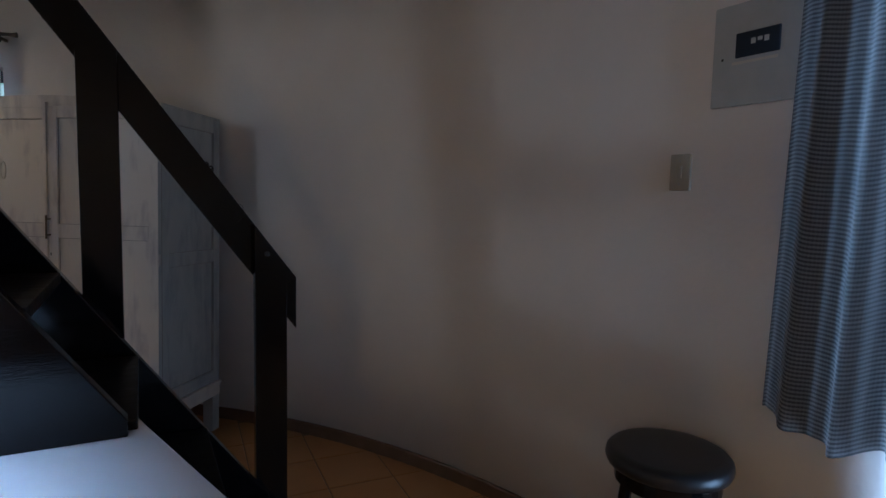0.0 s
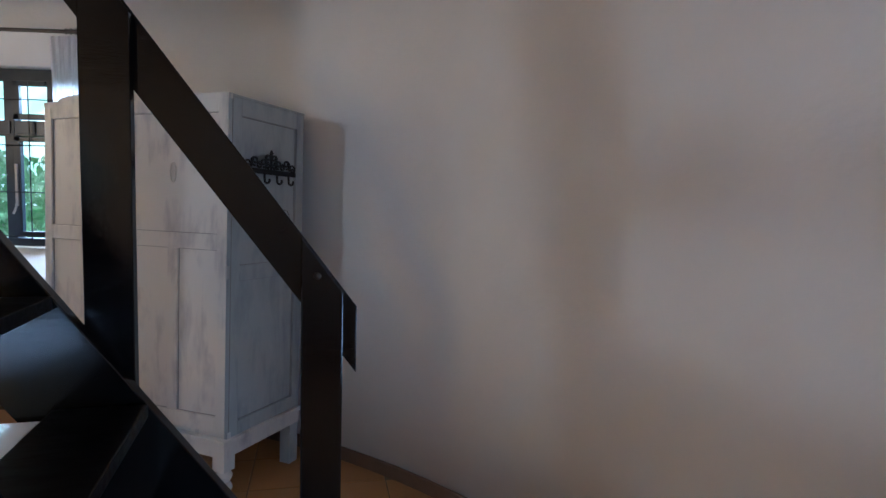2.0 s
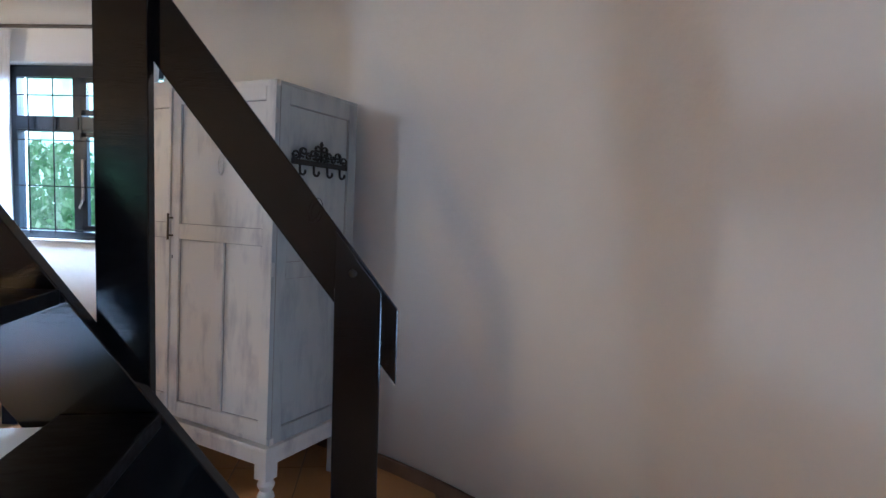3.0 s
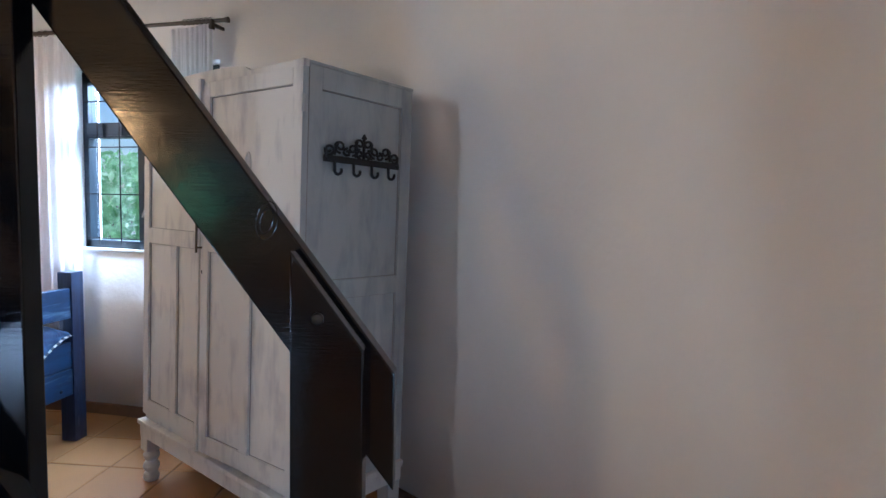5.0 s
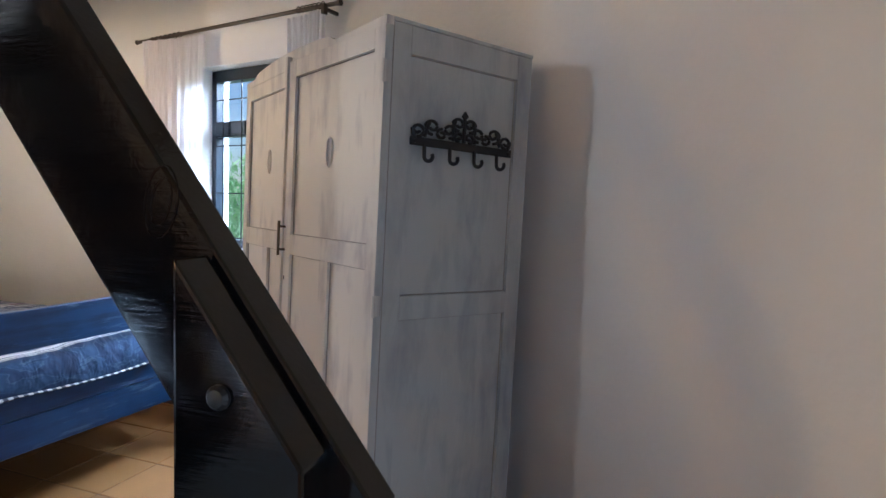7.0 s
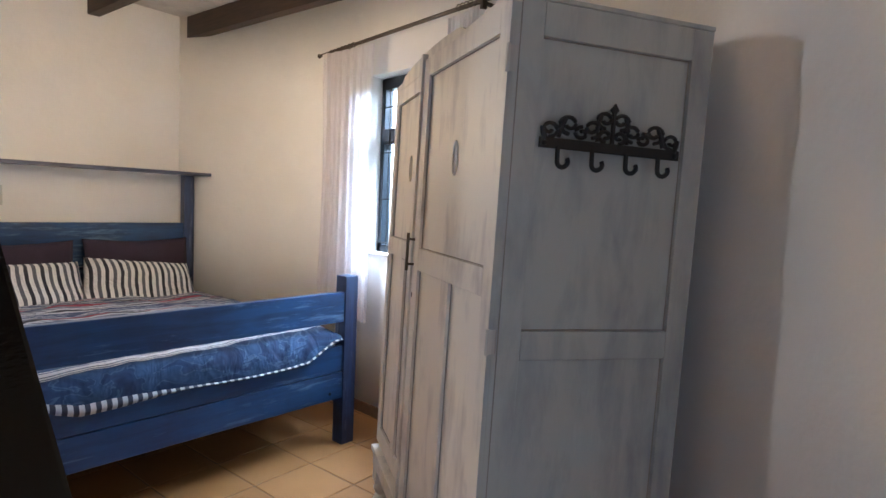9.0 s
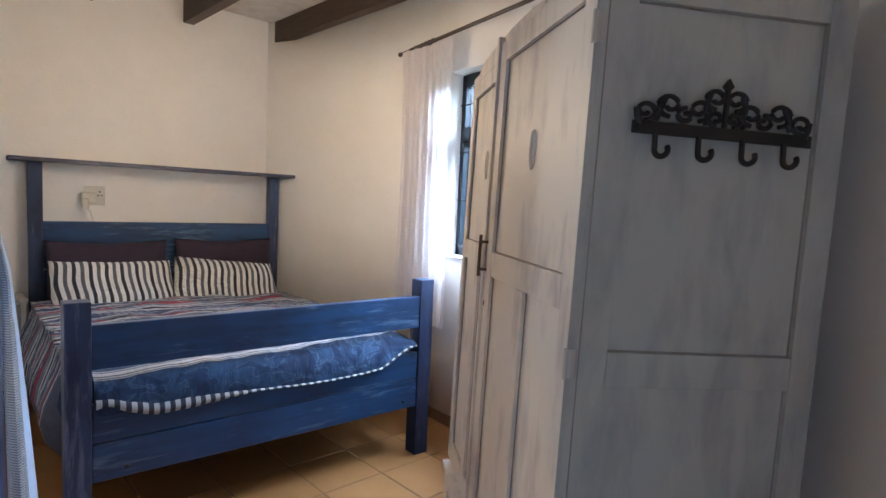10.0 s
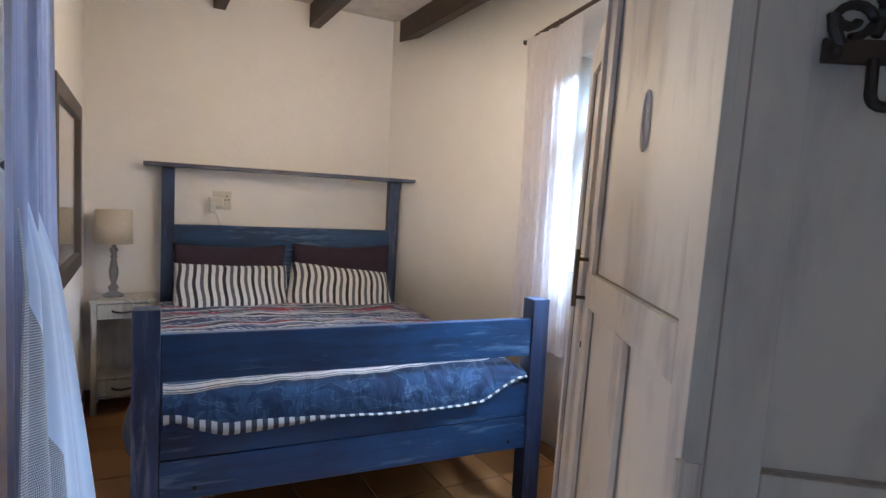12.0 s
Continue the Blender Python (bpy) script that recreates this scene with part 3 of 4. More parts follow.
def stair():
    s = thing("staircase", STAIR, "steep black-stained open wooden stair with a plank handrail", "staircase")

    def top(a):
        return 0.365 - 1.375 * a

    def rail_low(a):
        return 1.12 - 1.33 * a
    za = -1.595   # where the stair meets the beams
    for b0, b1, a_end in ((-0.045, -0.002, None), (-0.69, -0.65, -0.39)):
        bm = B()
        if a_end is None:
            pts = [(0.262, 0.0), (za, top(za)), (za, top(za) - 0.41), (-0.033, 0.0)]
        else:
            pts = [(a_end, 0.862), (a_end, top(a_end)), (za, top(za)), (za, top(za) - 0.41), (-0.66, 0.862)]
        prism(bm, pts, "y", b0, b1, 0.003)
        part("stringer", bm, BLACK, s, "black-stained wooden stair stringer")
    for k in range(8):
        z = 0.33 + 0.276 * k
        a1 = (0.365 - z) / 1.375
        bm = box(B(), a1 - 0.205, a1 + 0.005, -0.648, -0.047, z - 0.035, z - 0.001, 0.004)
        part("tread", bm, BLACK_TREAD, s, "black-stained wooden stair tread")
    for a0, a1, lo in ((0.0, 0.113, 0.0), (-0.522, -0.41, top(-0.41) - 0.30)):
        bm = B()
        zl, zr = rail_low(a0) + 0.175, rail_low(a1) + 0.175
        prism(bm, [(a0, lo), (a1, lo), (a1, zr), (a0, zl)], "y", 0.0, 0.042, 0.003)
        part("post", bm, BLACK, s, "black-stained plank post cut to the rail's slope")
    bm = B()
    ae = -1.22
    tip = 0.157
    prism(bm, [(tip, rail_low(tip) - 0.01), (tip, rail_low(tip) + 0.185), (ae, rail_low(ae) + 0.185), (ae, rail_low(ae))], "y", 0.043, 0.08, 0.003)
    part("handrail", bm, BLACK, s, "black-stained plank handrail with a plumb-cut end")
    # a knot stands proud of the handrail's face
    for k, (rx, rz) in enumerate(((0.017, 0.031), (0.010, 0.020))):
        ring = [(-0.049 + rx * math.cos(q) + 0.004 * math.sin(q), 0.0428, 1.337 + rz * math.sin(q)) for q in [2 * math.pi * w / 20 for w in range(21)]]
        part("knot", tube(B(), ring, 0.0009, 6), BLACK, s)
    for a, z in ((0.043, 1.192),):
        bm = B()
        lathe(bm, [(0.0, 0.0), (0.010, 0.0), (0.010, 0.003), (0.007, 0.006), (0.0, 0.007)], 0, 0, 14)
        bmesh.ops.transform(bm, matrix=pose(a, 0.0, z, 90, 0, 0), verts=bm.verts)
        part("bolt", bm, BOLT, s, "black-painted bolt head")
    return s


stair()


# ---- wardrobe ----
LEAN = 1.4
WARDROBE = pose(-0.656 - 1.205 * math.cos(radians(23.2)), 2.491 + 1.205 * math.sin(radians(23.2)), 0, 0, 0, -23.2) @ pose(0, -0.042, 0, -LEAN, 0, 0)


def frame_and_panels(parent, m, material, x0, x1, z0, z1, y, upper, lower, d=0.012):
    """Stiles and rails d proud of the sunk panels, as parts; upper and lower are (z0, z1), lower panels come as spans in x."""
    (ux0, ux1, uz0, uz1), lows = upper, lower
    lz0, lz1 = lows[0][2], lows[0][3]
    pieces = [("stile", x0, ux0, z0, z1), ("stile", ux1, x1, z0, z1), ("rail", ux0, ux1, z0, lz0), ("rail", ux0, ux1, lz1, uz0), ("rail", ux0, ux1, uz1, z1)]
    if len(lows) == 2:
        pieces.append(("stile", lows[0][1], lows[1][0], lz0, lz1))
    for nm, a, b, lo, hi in pieces:
        bm = box(B(), a + 0.0004, b - 0.0004, y - d, y, lo + 0.0004, hi - 0.0004, 0.0016)
        bmesh.ops.transform(bm, matrix=m, verts=bm.verts)
        part(nm, bm, material, parent)
    g = 0.0026
    bm = B()
    for a, b, lo, hi in [upper] + list(lows):
        for q in ((a, b, lo, lo + g), (a, b, hi - g, hi), (a, a + g, lo + g, hi - g), (b - g, b, lo + g, hi - g)):
            box(bm, q[0], q[1], y - 0.003, y - 0.0005, q[2], q[3])
    bmesh.ops.transform(bm, matrix=m, verts=bm.verts)
    part("panel_groove", bm, GROOVE, parent, kind="stuff")


def wardrobe():
    W, D, Z0, Z1 = 1.205, 0.54, 0.309, 1.835
    w = thing("wardrobe", WARDROBE, "whitewashed two-door wooden wardrobe on turned feet, one door ajar", "wardrobe")
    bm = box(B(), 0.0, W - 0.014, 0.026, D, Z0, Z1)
    part("body", bm, SHADED_WASH, w, "whitewashed wooden carcass in a shaded grey-blue tone")
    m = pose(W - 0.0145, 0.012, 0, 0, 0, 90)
    side = part("side_panel", box(B(), W - 0.0139, W - 0.0132, 0.03, D - 0.002, Z0 + 0.002, Z1 - 0.002), SHADED_WASH, w, "whitewashed panelled side in a shaded grey-blue tone")
    frame_and_panels(side, m, SHADED_WASH, 0.0, D - 0.012, Z0, Z1, 0.0, (0.072, D - 0.07, 1.090, 1.758), [(0.072, D - 0.07, 0.375, 1.020)], 0.013)
    # front: two doors, the second standing a few degrees open on its hinges
    ajar = Matrix.Translation((W - 0.004, 0.024, 0)) @ pose(0, 0, 0, 0, 0, 3.7) @ Matrix.Translation((0.004 - W, -0.024, 0))
    for k, (x0, x1) in enumerate(((0.004, 0.594), (0.606, W - 0.004))):
        s = 0.052
        xm = (x0 + x1) / 2
        door = part("door", box(B(), x0, x1, 0.0145, 0.0255, Z0 + 0.03, Z1 - 0.012), WHITEWASH, w, "whitewashed panelled wardrobe door, " + ("slightly ajar" if k else "closed"))
        frame_and_panels(door, Matrix.Identity(4), WHITEWASH, x0, x1, Z0 + 0.03, Z1 - 0.012, 0.014,
                         (x0 + s, x1 - s, 1.230, 1.765), [(x0 + s, xm - 0.028, 0.41, 1.160), (xm + 0.028, x1 - s, 0.41, 1.160)], 0.012)
        ring = B()
        pts = [(xm - 0.010 + 0.015 * math.cos(a), 0.0125, 1.500 + 0.045 * math.sin(a)) for a in [2 * math.pi * q / 20 for q in range(21)]]
        tube(ring, pts, 0.0035, 6)
        part("oval_ornament", ring, WHITEWASH, door, "whitewashed raised oval ring")
    door.matrix_local = ajar
    # the edge faces away from the lamps, so its shade is in the colour
    part("door_edge", box(B(), W - 0.0036, W - 0.0026, 0.0022, 0.0253, Z0 + 0.031, Z1 - 0.013), SHADED_WASH, door, "whitewashed door edge in a shaded grey-blue tone")
    part("cover_strip", box(B(), 0.589, 0.6055, -0.006, 0.012, Z0 + 0.03, Z1 + 0.006, 0.002), WHITEWASH, door)
    bm = B()
    tube(bm, [(0.612, -0.020, 1.155), (0.612, -0.020, 1.275)], 0.005)
    for z in (1.175, 1.255):
        tube(bm, [(0.612, -0.020, z), (0.618, 0.002, z)], 0.004)
    part("door_handle", bm, BRASS, door, "aged brass bar handle")
    part("keyhole_plate", box(B(), 0.616, 0.621, 0.0, 0.002, 1.070, 1.084, 0.0008), IRON, door)
    # crest: a low arch board along the front
    top = [(0.0, Z1 + 0.012)]
    for q in range(21):
        x = 0.10 + 0.78 * q / 20
        top.append((x, Z1 + 0.014 + 0.036 * math.sin(math.pi * q / 20) ** 0.4))
    top += [(W, Z1 + 0.012)]
    bm = B()
    prism(bm, [(0.0, Z1 - 0.012), (W, Z1 - 0.012)] + top[::-1], "y", 0.002, 0.0255)
    part("crest", bm, WHITEWASH, w, "whitewashed low arched crest board")
    # the gap's shade behind the door edge is drawn as a thin dark strip
    part("corner_gap", box(B(), W - 0.002, W + 0.0006, 0.0256, 0.0276, Z0 + 0.03, Z1 - 0.004), GROOVE, w, "dark strip for the shade in the gap behind the door edge", kind="stuff")
    for z in (1.065, 1.70):
        bm = tube(B(), [(W + 0.001, 0.0, z - 0.03), (W + 0.001, 0.0, z + 0.03)], 0.005, 8)
        box(bm, W - 0.0005, W + 0.0015, 0.004, 0.022, z - 0.028, z + 0.028)
        part("hinge", bm, DISTRESSED, w, "painted-over door hinge")
    rng = random.Random(8)
    for _ in range(5):
        x, y, a = rng.uniform(0.75, 1.15), rng.uniform(0.04, 0.2), rng.uniform(0, 3)
        bm = box(B(), -0.009, 0.009, -0.004, 0.004, 0.0, 0.006, 0.002)
        bmesh.ops.transform(bm, matrix=pose(x, y, Z1 + 0.0125, 0, 0, math.degrees(a)), verts=bm.verts)
        part("paint_flake", bm, IRON, w, "dark crumb lying on the wardrobe top")
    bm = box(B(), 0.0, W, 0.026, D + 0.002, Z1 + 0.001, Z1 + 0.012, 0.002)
    part("top", bm, SHADED_WASH, w)
    # base with apron, moulding and feet; the back feet are shorter, so that it leans back
    FZ, BZ = 0.0015, (D - 0.004) * math.tan(radians(LEAN))
    bm = B()
    box(bm, -0.016, W + 0.016, -0.016, D, 0.285, 0.308, 0.005)
    box(bm, -0.006, W + 0.006, -0.006, 0.016, 0.225, 0.285, 0.002)
    box(bm, W - 0.018, W + 0.006, 0.017, D - 0.002, 0.225, 0.285, 0.002)
    box(bm, -0.006, 0.018, 0.017, D - 0.002, 0.225, 0.285, 0.002)
    box(bm, 0.0, W, 0.018, 0.04, Z0 + 0.0, Z0 + 0.028)
    part("base", bm, WHITEWASH, w, "whitewashed moulded base with apron")
    prof = [(0.018, FZ), (0.026, FZ + 0.006), (0.030, 0.022), (0.027, 0.040), (0.019, 0.050), (0.027, 0.060), (0.031, 0.076), (0.026, 0.094), (0.019, 0.104), (0.027, 0.116), (0.031, 0.132), (0.024, 0.150), (0.022, 0.160)]
    for x in (0.03, W - 0.03):
        bm = lathe(B(), [(1.22 * pr, pz) for pr, pz in prof], x, 0.034, 18)
        box(bm, x - 0.034, x + 0.034, -0.004, 0.066, 0.158, 0.226, 0.004)
        part("foot", bm, WHITEWASH, w, "turned whitewashed front foot", smooth=False)
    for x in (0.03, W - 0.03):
        part("foot", box(B(), x - 0.032, x + 0.032, D - 0.07, D - 0.004, BZ, 0.226, 0.004), SHADED_WASH, w, "square back foot")


wardrobe()


def coat_rack():
    """Scrolled iron rail with four hooks, on the wardrobe's side."""
    W = 1.205
    r = thing("coat_rack", WARDROBE @ pose(W + 0.0, 0.270, 1.508, 0, 0, 90), "black wrought-iron coat rack with four hooks on the wardrobe", "coat rack")
    L = 0.186
    y = -0.010
    bm = box(B(), -L, L, y - 0.006, y, 0.004, 0.028, 0.002)
    part("rail", bm, IRON, r)

    KX, KZ = 1.03, 0.80

    def scroll(pts, th):
        part("scroll", tube(B(), [(p[0] * KX, p[1], 0.028 + (p[2] - 0.028) * KZ) for p in pts], th, 6), IRON, r)

    def spiral(cx, cz, r0, turns, a0, s=1, n=18, th=0.0048):
        pts = []
        for i in range(n + 1):
            f = i / n
            a = a0 + s * turns * 2 * math.pi * f
            rr = r0 * (1 - 0.72 * f)
            pts.append((cx + rr * math.cos(a), y - 0.003, cz + rr * math.sin(a)))
        scroll(pts, th)
    for sgn in (-1, 1):
        spiral(sgn * 0.158, 0.052, 0.023, 1.2, -math.pi / 2, -sgn)
        spiral(sgn * 0.110, 0.070, 0.028, 1.2, -math.pi / 2, sgn)
        spiral(sgn * 0.078, 0.048, 0.019, 1.1, math.pi / 2, -sgn)
        spiral(sgn * 0.052, 0.064, 0.026, 1.2, -math.pi / 2, -sgn)
        spiral(sgn * 0.020, 0.094, 0.025, 1.2, -math.pi / 2, sgn)
        spiral(sgn * 0.018, 0.048, 0.018, 1.1, -math.pi / 2, sgn)
        scroll([(sgn * 0.135, y - 0.003, 0.032), (sgn * 0.128, y - 0.003, 0.060), (sgn * 0.118, y - 0.003, 0.090)], 0.005)
        scroll([(sgn * 0.165, y - 0.003, 0.020), (sgn * 0.172, y - 0.003, 0.040), (sgn * 0.174, y - 0.003, 0.058)], 0.006)
        scroll([(sgn * 0.038, y - 0.003, 0.030), (sgn * 0.040, y - 0.003, 0.070), (sgn * 0.032, y - 0.003, 0.105)], 0.005)
    scroll([(0, y - 0.003, 0.028), (0, y - 0.003, 0.075), (0, y - 0.003, 0.125)], 0.006)
    part("finial", prism(B(), [(0, 0.094), (0.011, 0.105), (0, 0.120), (-0.011, 0.105)], "y", y - 0.007, y), IRON, r)
    for x in (-0.130, -0.042, 0.048, 0.136):
        pts = [(x - 0.011, y - 0.008, 0.008), (x - 0.011, y - 0.009, -0.010)]
        for q in range(11):
            t = radians(180 + 23 * q)
            pts.append((x + 0.011 * math.cos(t), y - 0.010 - 0.0012 * q, -0.026 + 0.012 * math.sin(t) * (1 - 0.02 * q)))
        bm = tube(B(), pts, 0.0055, 8)
        part("hook", bm, IRON, r, "black iron coat hook")
    for x in (-L + 0.012, L - 0.012):
        bm = lathe(B(), [(0.0, 0.0), (0.007, 0.0), (0.005, 0.004), (0.0, 0.005)], 0, 0, 10)
        bmesh.ops.transform(bm, matrix=pose(x, y - 0.006, 0.015, 90, 0, 0), verts=bm.verts)
        part("screw", bm, IRON, r)


coat_rack()


# ---- bed ----
BEDPOSE = pose(-2.352, 2.428, 0, 0, 0, 98.6)


def bed():
    """Local x runs along the foot, y from the foot to the head."""
    b = thing("bed", BEDPOSE, "blue-washed wooden double bed with a shelf headboard", "bed")
    h = 0.832
    for x0, x1 in ((-h, -h + 0.085), (h - 0.085, h)):
        part("foot_post", box(B(), x0, x1, 0.0, 0.085, 0.0, 0.952, 0.003), BEDBLUE_UP, b, "blue-washed square foot post")
    for nm, lo, hi, y0, y1 in (("foot_rail", 0.70, 0.866, 0.006, 0.045), ("foot_board", 0.422, 0.566, 0.010, 0.045), ("foot_board", 0.272, 0.418, 0.006, 0.045)):
        part(nm, box(B(), -h + 0.086, h - 0.086, y0, y1, lo, hi, 0.004), BEDBLUE, b, "blue-washed plank across the foot")
    for x in (-h + 0.20, h - 0.17):
        bm = lathe(B(), [(0.0, 0.0), (0.009, 0.0), (0.007, 0.003), (0.0, 0.003)], 0, 0, 10)
        bmesh.ops.transform(bm, matrix=pose(x, 0.006, 0.31, 90, 0, 0), verts=bm.verts)
        part("bolt", bm, IRON, b)
    for x0 in (-h + 0.03, h - 0.075):
        part("side_rail", box(B(), x0, x0 + 0.045, 0.087, 1.93, 0.28, 0.42, 0.003), BEDBLUE, b)
    hx = 0.80
    for x0, x1 in ((-hx, -hx + 0.075), (hx - 0.075, hx)):
        part("head_post", box(B(), x0, x1, 1.935, 2.005, 0.0, 1.503, 0.003), BEDBLUE_UP, b, "blue-washed square head post")
    part("head_board", box(B(), -hx + 0.076, hx - 0.076, 1.945, 1.985, 0.84, 1.14, 0.004), BEDBLUE, b, "blue-washed headboard plank")
    part("head_board", box(B(), -hx + 0.076, hx - 0.076, 1.945, 1.985, 0.40, 0.835, 0.004), BEDBLUE, b, "blue-washed headboard plank")
    part("head_shelf", box(B(), -hx - 0.10, hx + 0.12, 1.84, 2.015, 1.504, 1.528, 0.004), SHELFWASH, b, "grey-blue washed shelf board on the headboard")


bed()


def soft_box(bm, x0, x1, y0, y1, z0, z1, nx, ny, seed, sag=0.03, edge=0.12, wob=0.02):
    """A plump cloth slab: top and rounded sides as one sheet with UV in metres."""
    def at(i, j):
        a, b = 2 * i - 1, 2 * j - 1
        px, py = (x0 + x1) / 2 + a * (x1 - x0) / 2, (y0 + y1) / 2 + b * (y1 - y0) / 2
        ex, ey = max(0, (abs(a) - (1 - edge)) / edge), max(0, (abs(b) - (1 - edge)) / edge)
        drop = min(1, math.hypot(ex, ey) if ex and ey else max(ex, ey))
        z = z1 - (z1 - z0) * (1 - math.sqrt(max(0, 1 - drop ** 2)))
        z += wob * noise.noise(Vector((px * 4 + seed, py * 4, seed))) * (1 - drop)
        return px, py, z
    return sheet(bm, nx, ny, at, lambda i, j: (x0 + (x1 - x0) * i, y0 + (y1 - y0) * j))


def lift(i):
    """How far the duvet's edge rises towards the two foot posts."""
    return min(1.0, max(0.0, (0.13 - i) / 0.10)) if i < 0.5 else min(1.25, max(0.0, (i - 0.84) / 0.10))


def bedding():
    mt = part("mattress", box(B(), -0.72, 0.72, 0.10, 1.93, 0.40, 0.545, 0.03), MATTRESS)
    mt.matrix_world = BEDPOSE
    tagged(mt, "dark double mattress lying in the bed frame", "mattress")
    # duvet: top, the roll at the foot and the fall down the side
    bm = B()
    x0, x1 = -0.93, 0.80

    def at(i, j):
        # j: 0 at the foot edge, 1 at the head
        x = x0 + (x1 - x0) * i
        if j < 0.12:
            f = j / 0.12
            e = lift(i)     # towards the posts it stays above the board
            lo = 0.522 + 0.062 * e + 0.012 * math.sin(i * 7)
            ang = math.pi * 0.62 * f
            y = -0.004 - 0.030 * math.sin(ang * 1.2) * (1 - e) + 0.155 * f ** 1.8 + 0.004 * e
            z = lo + (0.684 - lo) * math.sin(math.pi * 0.5 * f) ** 0.9
        else:
            f = (j - 0.12) / 0.88
            y = 0.125 + 1.60 * f
            z = 0.688 - 0.03 * f
        hump = 0.030 * math.sin(math.pi * (0.15 + 0.85 * i))
        z += hump * min(1, max(0, (j - 0.12) / 0.05))
        z += 0.016 * noise.noise(Vector((x * 5, y * 5, 2.0))) + 0.006 * noise.noise(Vector((x * 16, y * 16, 4.0)))
        # fall down the two sides, not through the foot posts
        side = max(0.0, (abs(2 * i - 1) - 0.86) / 0.14)
        if side > 0:
            drop = side ** 1.3 * (0.43 if i < 0.5 else 0.16)
            if j < 0.2:
                drop = min(drop, 0.10 * side) if i < 0.5 else 0.015 * side
            z -= drop
            if i < 0.5:
                x = -0.795 - 0.080 * math.sin(math.pi * side ** 2) + 0.012 * math.sin(y * 14) * side
            else:
                x += 0.02 * math.sin(y * 14 + i) * side
        if i > 0.895 and j < 0.3:      # the foot end rounds down before the post
            z -= 0.085 * ((i - 0.895) / 0.105) ** 1.4 * min(1.0, j / 0.08)
        if j < 0.2:
            x = max(-0.738, min(0.738, x))
        return x, y, z
    sheet(bm, 100, 70, at, lambda i, j: (x0 + (x1 - x0) * i, j * 1.85))
    d = part("duvet", bm, DUVET)
    d.matrix_world = BEDPOSE
    tagged(d, "rumpled blue duvet with red and white stripes spread over the bed", "duvet")
    bm = B()

    def lip(i, j):
        x = -0.735 + 1.465 * i
        e = lift(i)
        wide = 0.011 + 0.034 * min(1.0, max(0.0, (0.42 - i) / 0.2))
        z = 0.522 - wide * 0.8 + 0.062 * e + 0.012 * math.sin(i * 7) + wide * j + 0.004 * noise.noise(Vector((x * 12, 0, 1)))
        return x, -0.010 - 0.012 * math.sin(math.pi * j) + 0.008 * e, z
    sheet(bm, 80, 4, lip, lambda i, j: (i * 1.47, j * 0.02))
    part("hem", bm, TRIM, d, "black and white striped hem")


bedding()


def cushion(name, place, w, hgt, depth, material, label, category, group, seed, uvs=1.0, taper=0.0):
    bm = B()
    lay = bm.loops.layers.uv.verify()
    n = 26
    for side in (1, -1):
        g = []
        for i in range(n + 1):
            row = []
            for j in range(n + 1):
                a, b = 2 * i / n - 1, 2 * j / n - 1
                puff = (max(0, 1 - abs(a) ** 2.6) * max(0, 1 - abs(b) ** 2.6)) ** 0.55
                pinch = 1 - 0.05 * (1 - abs(a)) * b * b
                x = a * w / 2 * (1 - 0.04 * (1 - b * b)) * (1 - taper * b)
                z = b * hgt / 2 * (1 - 0.06 * (1 - a * a)) * pinch
                y = side * depth / 2 * puff + (0.010 * noise.noise(Vector((a * 3 + seed, b * 3, side))) + 0.007 * noise.noise(Vector((a * 9 + seed, b * 5, side + 4)))) * puff
                row.append(bm.verts.new((x, y, z)))
            g.append(row)
        for i in range(n):
            for j in range(n):
                vs = (g[i][j], g[i + 1][j], g[i + 1][j + 1], g[i][j + 1])
                f = bm.faces.new(vs if side < 0 else vs[::-1])
                f.smooth = True
                for loop in f.loops:
                    loop[lay].uv = (loop.vert.co.x * uvs + 5 + 0.02 * loop.vert.co.z + 0.006 * math.sin(loop.vert.co.z * 22 + seed), loop.vert.co.z)
    bmesh.ops.remove_doubles(bm, verts=bm.verts, dist=0.0004)
    ob = part(name, bm, material)
    ob.matrix_world = BEDPOSE @ place
    return tagged(ob, label, category, group)


cushion("pillow", pose(-0.385, 1.60, 0.738, -38, 1.5, 2), 0.70, 0.43, 0.19, PILLOW, "black and white striped pillow leaning at the head of the bed", "pillow", "striped pillows", 1.0, taper=0.03)
cushion("pillow", pose(0.285, 1.585, 0.728, -42, 6.0, -5), 0.72, 0.44, 0.19, PILLOW, "black and white striped pillow leaning at the head of the bed", "pillow", "striped pillows", 3.0, taper=0.09)
cushion("cushion", pose(-0.38, 1.84, 0.80, -12, 0, 0), 0.70, 0.46, 0.12, CUSHION, "dark plum cushion standing behind the striped pillows", "cushion", "dark cushions", 5.0)
cushion("cushion", pose(0.37, 1.84, 0.81, -12, 0, 0), 0.70, 0.46, 0.12, CUSHION, "dark plum cushion standing behind the striped pillows", "cushion", "dark cushions", 7.0)


